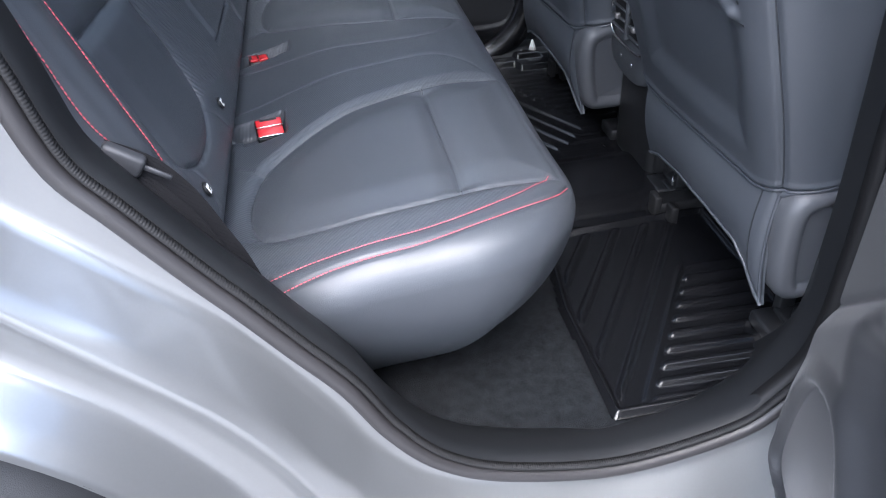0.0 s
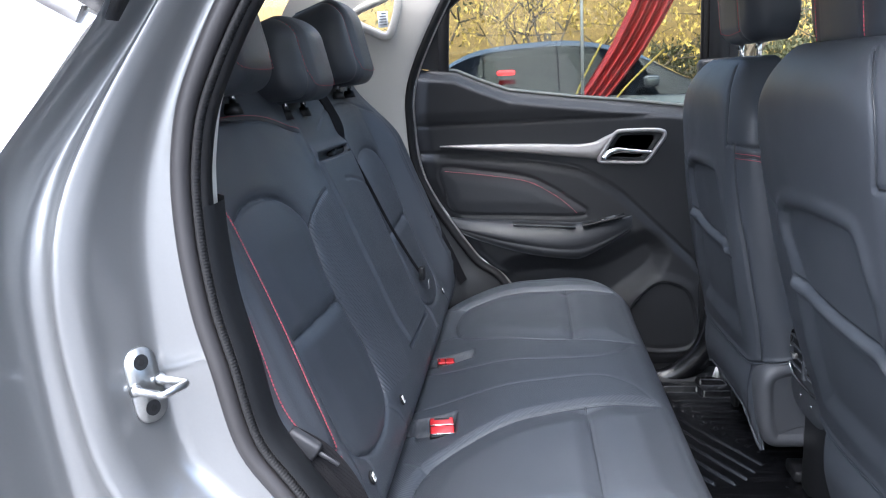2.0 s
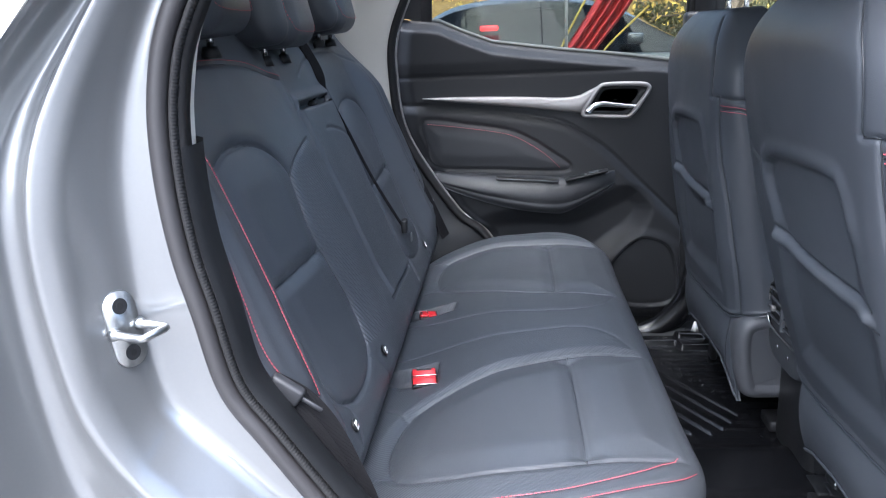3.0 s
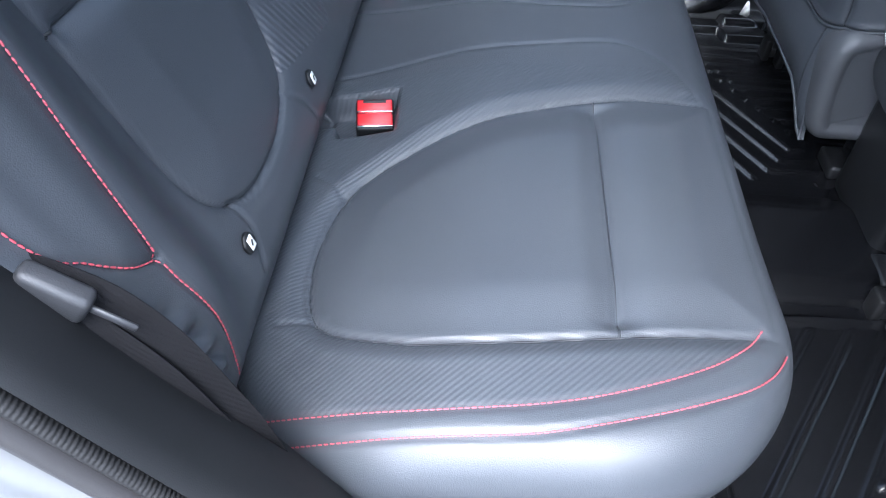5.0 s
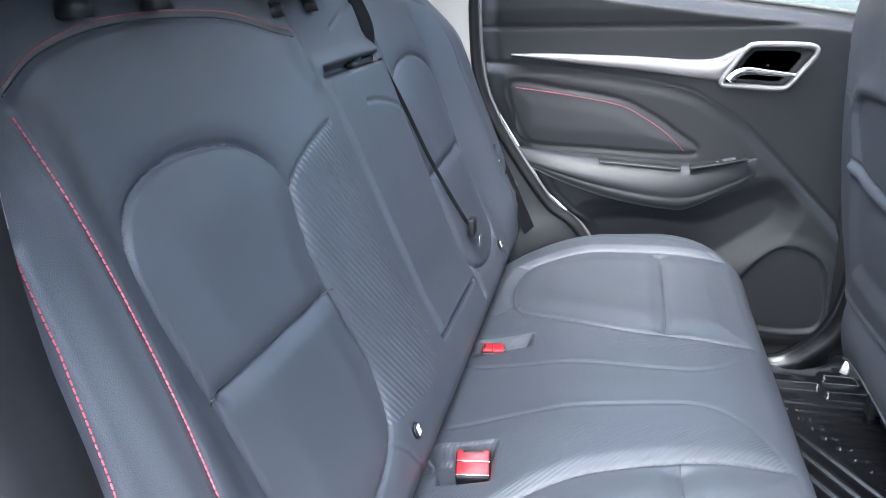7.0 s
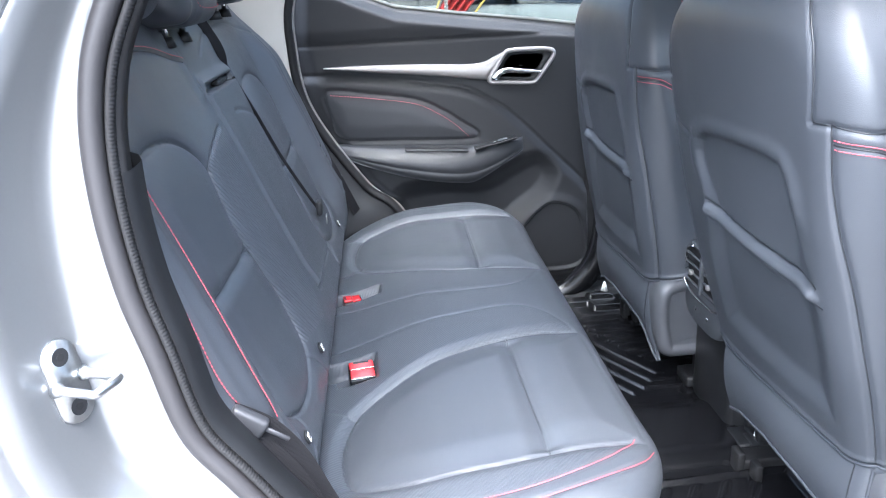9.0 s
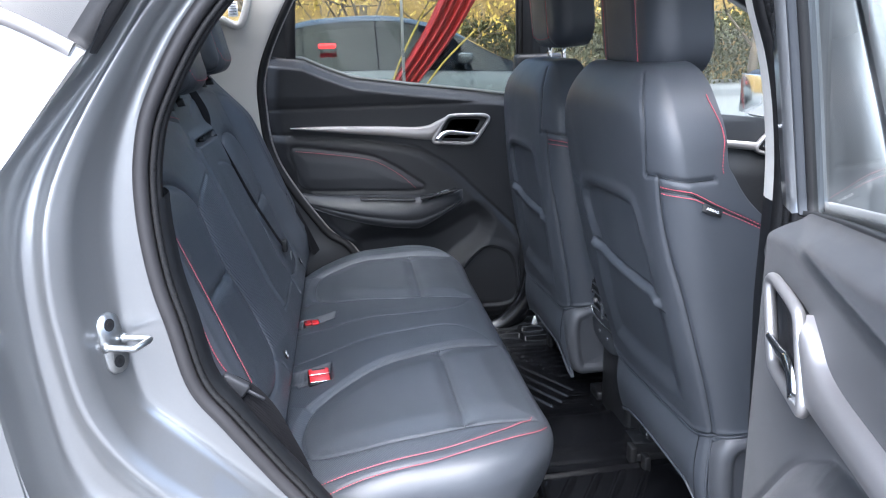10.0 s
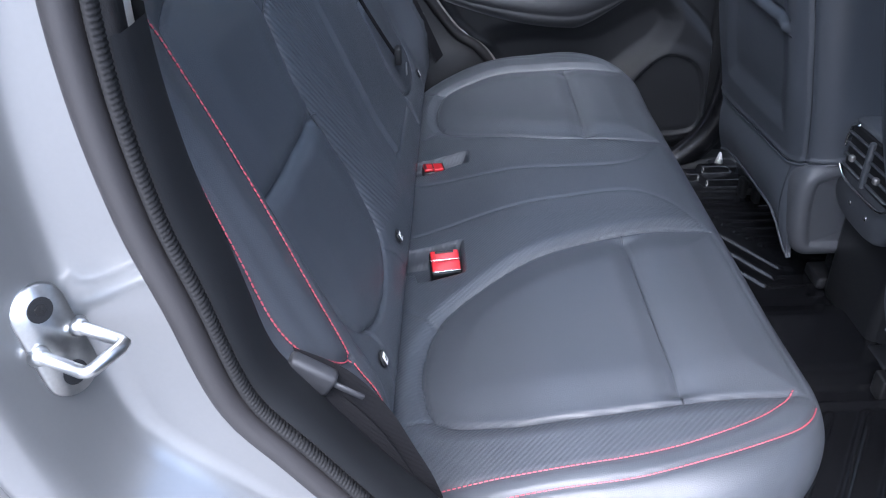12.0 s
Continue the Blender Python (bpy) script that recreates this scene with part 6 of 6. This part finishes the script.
for i, (x, y, h, m, n) in enumerate(((0.6, 13, 4.4, LEAF_GOLD, 1300), (2.4, 14, 4.2, LEAF_GOLD, 1100), (4.4, 13.5, 4.0, LEAF_GOLD, 1300), (6.4, 14.5, 3.6, LEAF_GREEN, 2600), (8.6, 13, 3.8, LEAF_GREEN, 2600), (-1.5, 14, 4.2, LEAF_GREEN, 700), (11, 15, 4, LEAF_GOLD, 800))):
    tree(x, y, h, m, 10 + i, "nearly bare tree with few golden leaves" if m is LEAF_GOLD else "small green garden tree", leaves=n)
# hedge
rng = random.Random(5)
verts, faces = [], []
for _ in range(24000):
    c = Vector((rng.uniform(3.2, 17), 17 + rng.gauss(0, 0.25), rng.uniform(0, 1) ** 0.7 * 1.7 + rng.gauss(0, 0.08)))
    q = Euler((rng.uniform(0, 6), rng.uniform(0, 6), rng.uniform(0, 6))).to_matrix()
    k = len(verts)
    verts += [c + q @ Vector(v) * 0.062 for v in ((-1, 0, 0), (0, -0.5, 0.1), (1, 0, 0), (0, 0.5, 0.1))]
    faces.append((k, k + 1, k + 2, k + 3))
tagged(mesh_ob("hedge", verts, faces, LEAF_GREEN, smooth=False), "green hedge behind the parked car", "hedge", kind="stuff")
WALL_GOLD = material("ochre_wall", (0.26, 0.165, 0.05), 0.8, spread=0.45, stain_size=0.5, grain_size=12)
tagged(part("yard_wall", box((40, 0.3, 4.2), (4, 18.5, 2.1), 0.01), WALL_GOLD), "ochre painted yard wall", "wall", kind="structure")

# red draped ribbon
ribbon = empty("red_drape", (0.9, 6.2, 0.0), "red cloth drape tied with yellow ribbons", "drape")
base = spline(np.array([(0.9, 8.6, 0.0), (1.2, 8.6, 0.7), (1.5, 8.6, 1.1), (1.85, 8.6, 1.6), (2.2, 8.6, 2.3), (2.4, 8.6, 3.2)]), 60)
base = np.stack([0.184 + 0.77 * (base[:, 0] - 0.384), base[:, 1] - 2.4, np.where(base[:, 2] < 0.7, 1.227 * base[:, 2], 1.39 + 0.77 * (base[:, 2] - 1.39))], 1)
rows = []
for k in range(25):
    a = (k / 24 - 0.5)
    w = 0.20 + 0.24 * np.linspace(0, 1, 60)
    rows.append(np.stack([base[:, 0] + a * w, base[:, 1] + 0.07 * np.sin(a * 26 + np.linspace(0, 3, 60)), base[:, 2] - 0.25 * a * w], 1))
loft("cloth", rows, RED_CLOTH, ribbon)
for x0, x1, z0, z1 in ((0.6, 1.05, 0.6, 1.62), (0.95, 1.6, 0.75, 1.45)):
    sweep("yellow_ribbon", spline(np.array([(x0, 6.1, z0), ((x0 + x1) / 2 - 0.05, 6.1, (z0 + z1) / 2), (x1, 6.1, z1)]), 20), flat(0.02, 0.008), YELLOW, ribbon)

# parked silver car beyond the glass
parked = empty("parked_car", (2.2, 7.8, 0), "low silver car parked beyond the glass", "car")
prof_roof = spline([(-1.2, 0.72), (-0.9, 1.0), (-0.4, 1.22), (0.3, 1.28), (0.9, 1.26), (1.5, 1.12), (2.15, 0.86), (2.9, 0.76), (3.6, 0.64)], 60)
prof_belt = spline([(-1.25, 0.68), (-0.8, 0.80), (0.3, 0.83), (1.5, 0.80), (2.15, 0.78), (2.9, 0.72), (3.65, 0.58)], 60)
prof_roof, prof_belt = prof_roof * [1, 1.27] + [0.05, 0], prof_belt * [1, 1.24] + [0.05, 0]
low = prof_belt.copy()
low[:, 1] = 0.18


def prof(c, y):
    return np.stack([c[:, 0], np.full(len(c), y - 3.0), c[:, 1]], 1)


loft("body", [prof(low, 9.95), prof(prof_belt * 1.0 - [0, 0.12], 9.9), prof(prof_belt, 9.95)], PAINT_FAR, parked)
facing(loft("glasshouse", [prof(prof_belt + [0, 0.004], 9.97), prof(prof_roof * 0.9 + prof_belt * 0.1, 10.15)], DARK_GLASS, parked), (0, -1, 0))
loft("roof", [prof(prof_roof * 0.9 + prof_belt * 0.1, 10.14), prof(prof_roof, 10.25), prof(prof_roof + [0, 0.02], 10.8), prof(prof_roof, 11.4), prof(prof_belt, 11.7), prof(low, 11.7)], PAINT_FAR, parked)
TAIL = bpy.data.materials.new("tail_lamp")
TAIL.use_nodes = True
tb = TAIL.node_tree.nodes["Principled BSDF"]
tb.inputs["Base Color"].default_value, tb.inputs["Emission Color"].default_value, tb.inputs["Emission Strength"].default_value = (0.6, 0.01, 0.01, 1), (1, 0.03, 0.03, 1), 1.5
part("tail_lamp", box((0.20, 0.05, 0.055), (0.05, 6.9, 1.31), 0.025, 3), TAIL, parked, "glowing red tail lamp")
part("wing_mirror", box((0.18, 0.14, 0.12), (1.6, 6.86, 1.14), 0.04, 3), PAINT_FAR, parked)
for x in (-0.2, 2.7):
    part("wheel", rod((x, 6.93, 0.32), (x, 7.15, 0.32), 0.32, 32, bevel=0.03), RUBBER, parked)

# yellow line drawing of a flower on the glass front
decal = empty("glass_decal", (3.585, 5.16, 1.24), "yellow line drawing of a flower on the glass", "decal")
for k in range(7):
    turn = 2 * math.pi * k / 7 + 0.3
    loop = [(r * math.cos(turn + w), r * math.sin(turn + w)) for r, w in ((0.025, 0.0), (0.07, 0.24), (0.115, 0.16), (0.125, 0.0), (0.11, -0.18), (0.065, -0.24))]
    petal = spline(loop, 30, closed=True)
    sweep("petal", np.stack([3.585 + petal[:, 0], np.full(30, 5.17), 1.24 + 1.75 * petal[:, 1]], 1), flat(0.011, 0.004), YELLOW, decal, closed=True)
stem = spline([(3.31, 1.02), (3.35, 1.07), (3.33, 1.16), (3.27, 1.17)], 16)
sweep("stem", np.stack([stem[:, 0], np.full(16, 5.17), stem[:, 1]], 1), flat(0.014, 0.004), YELLOW, decal)
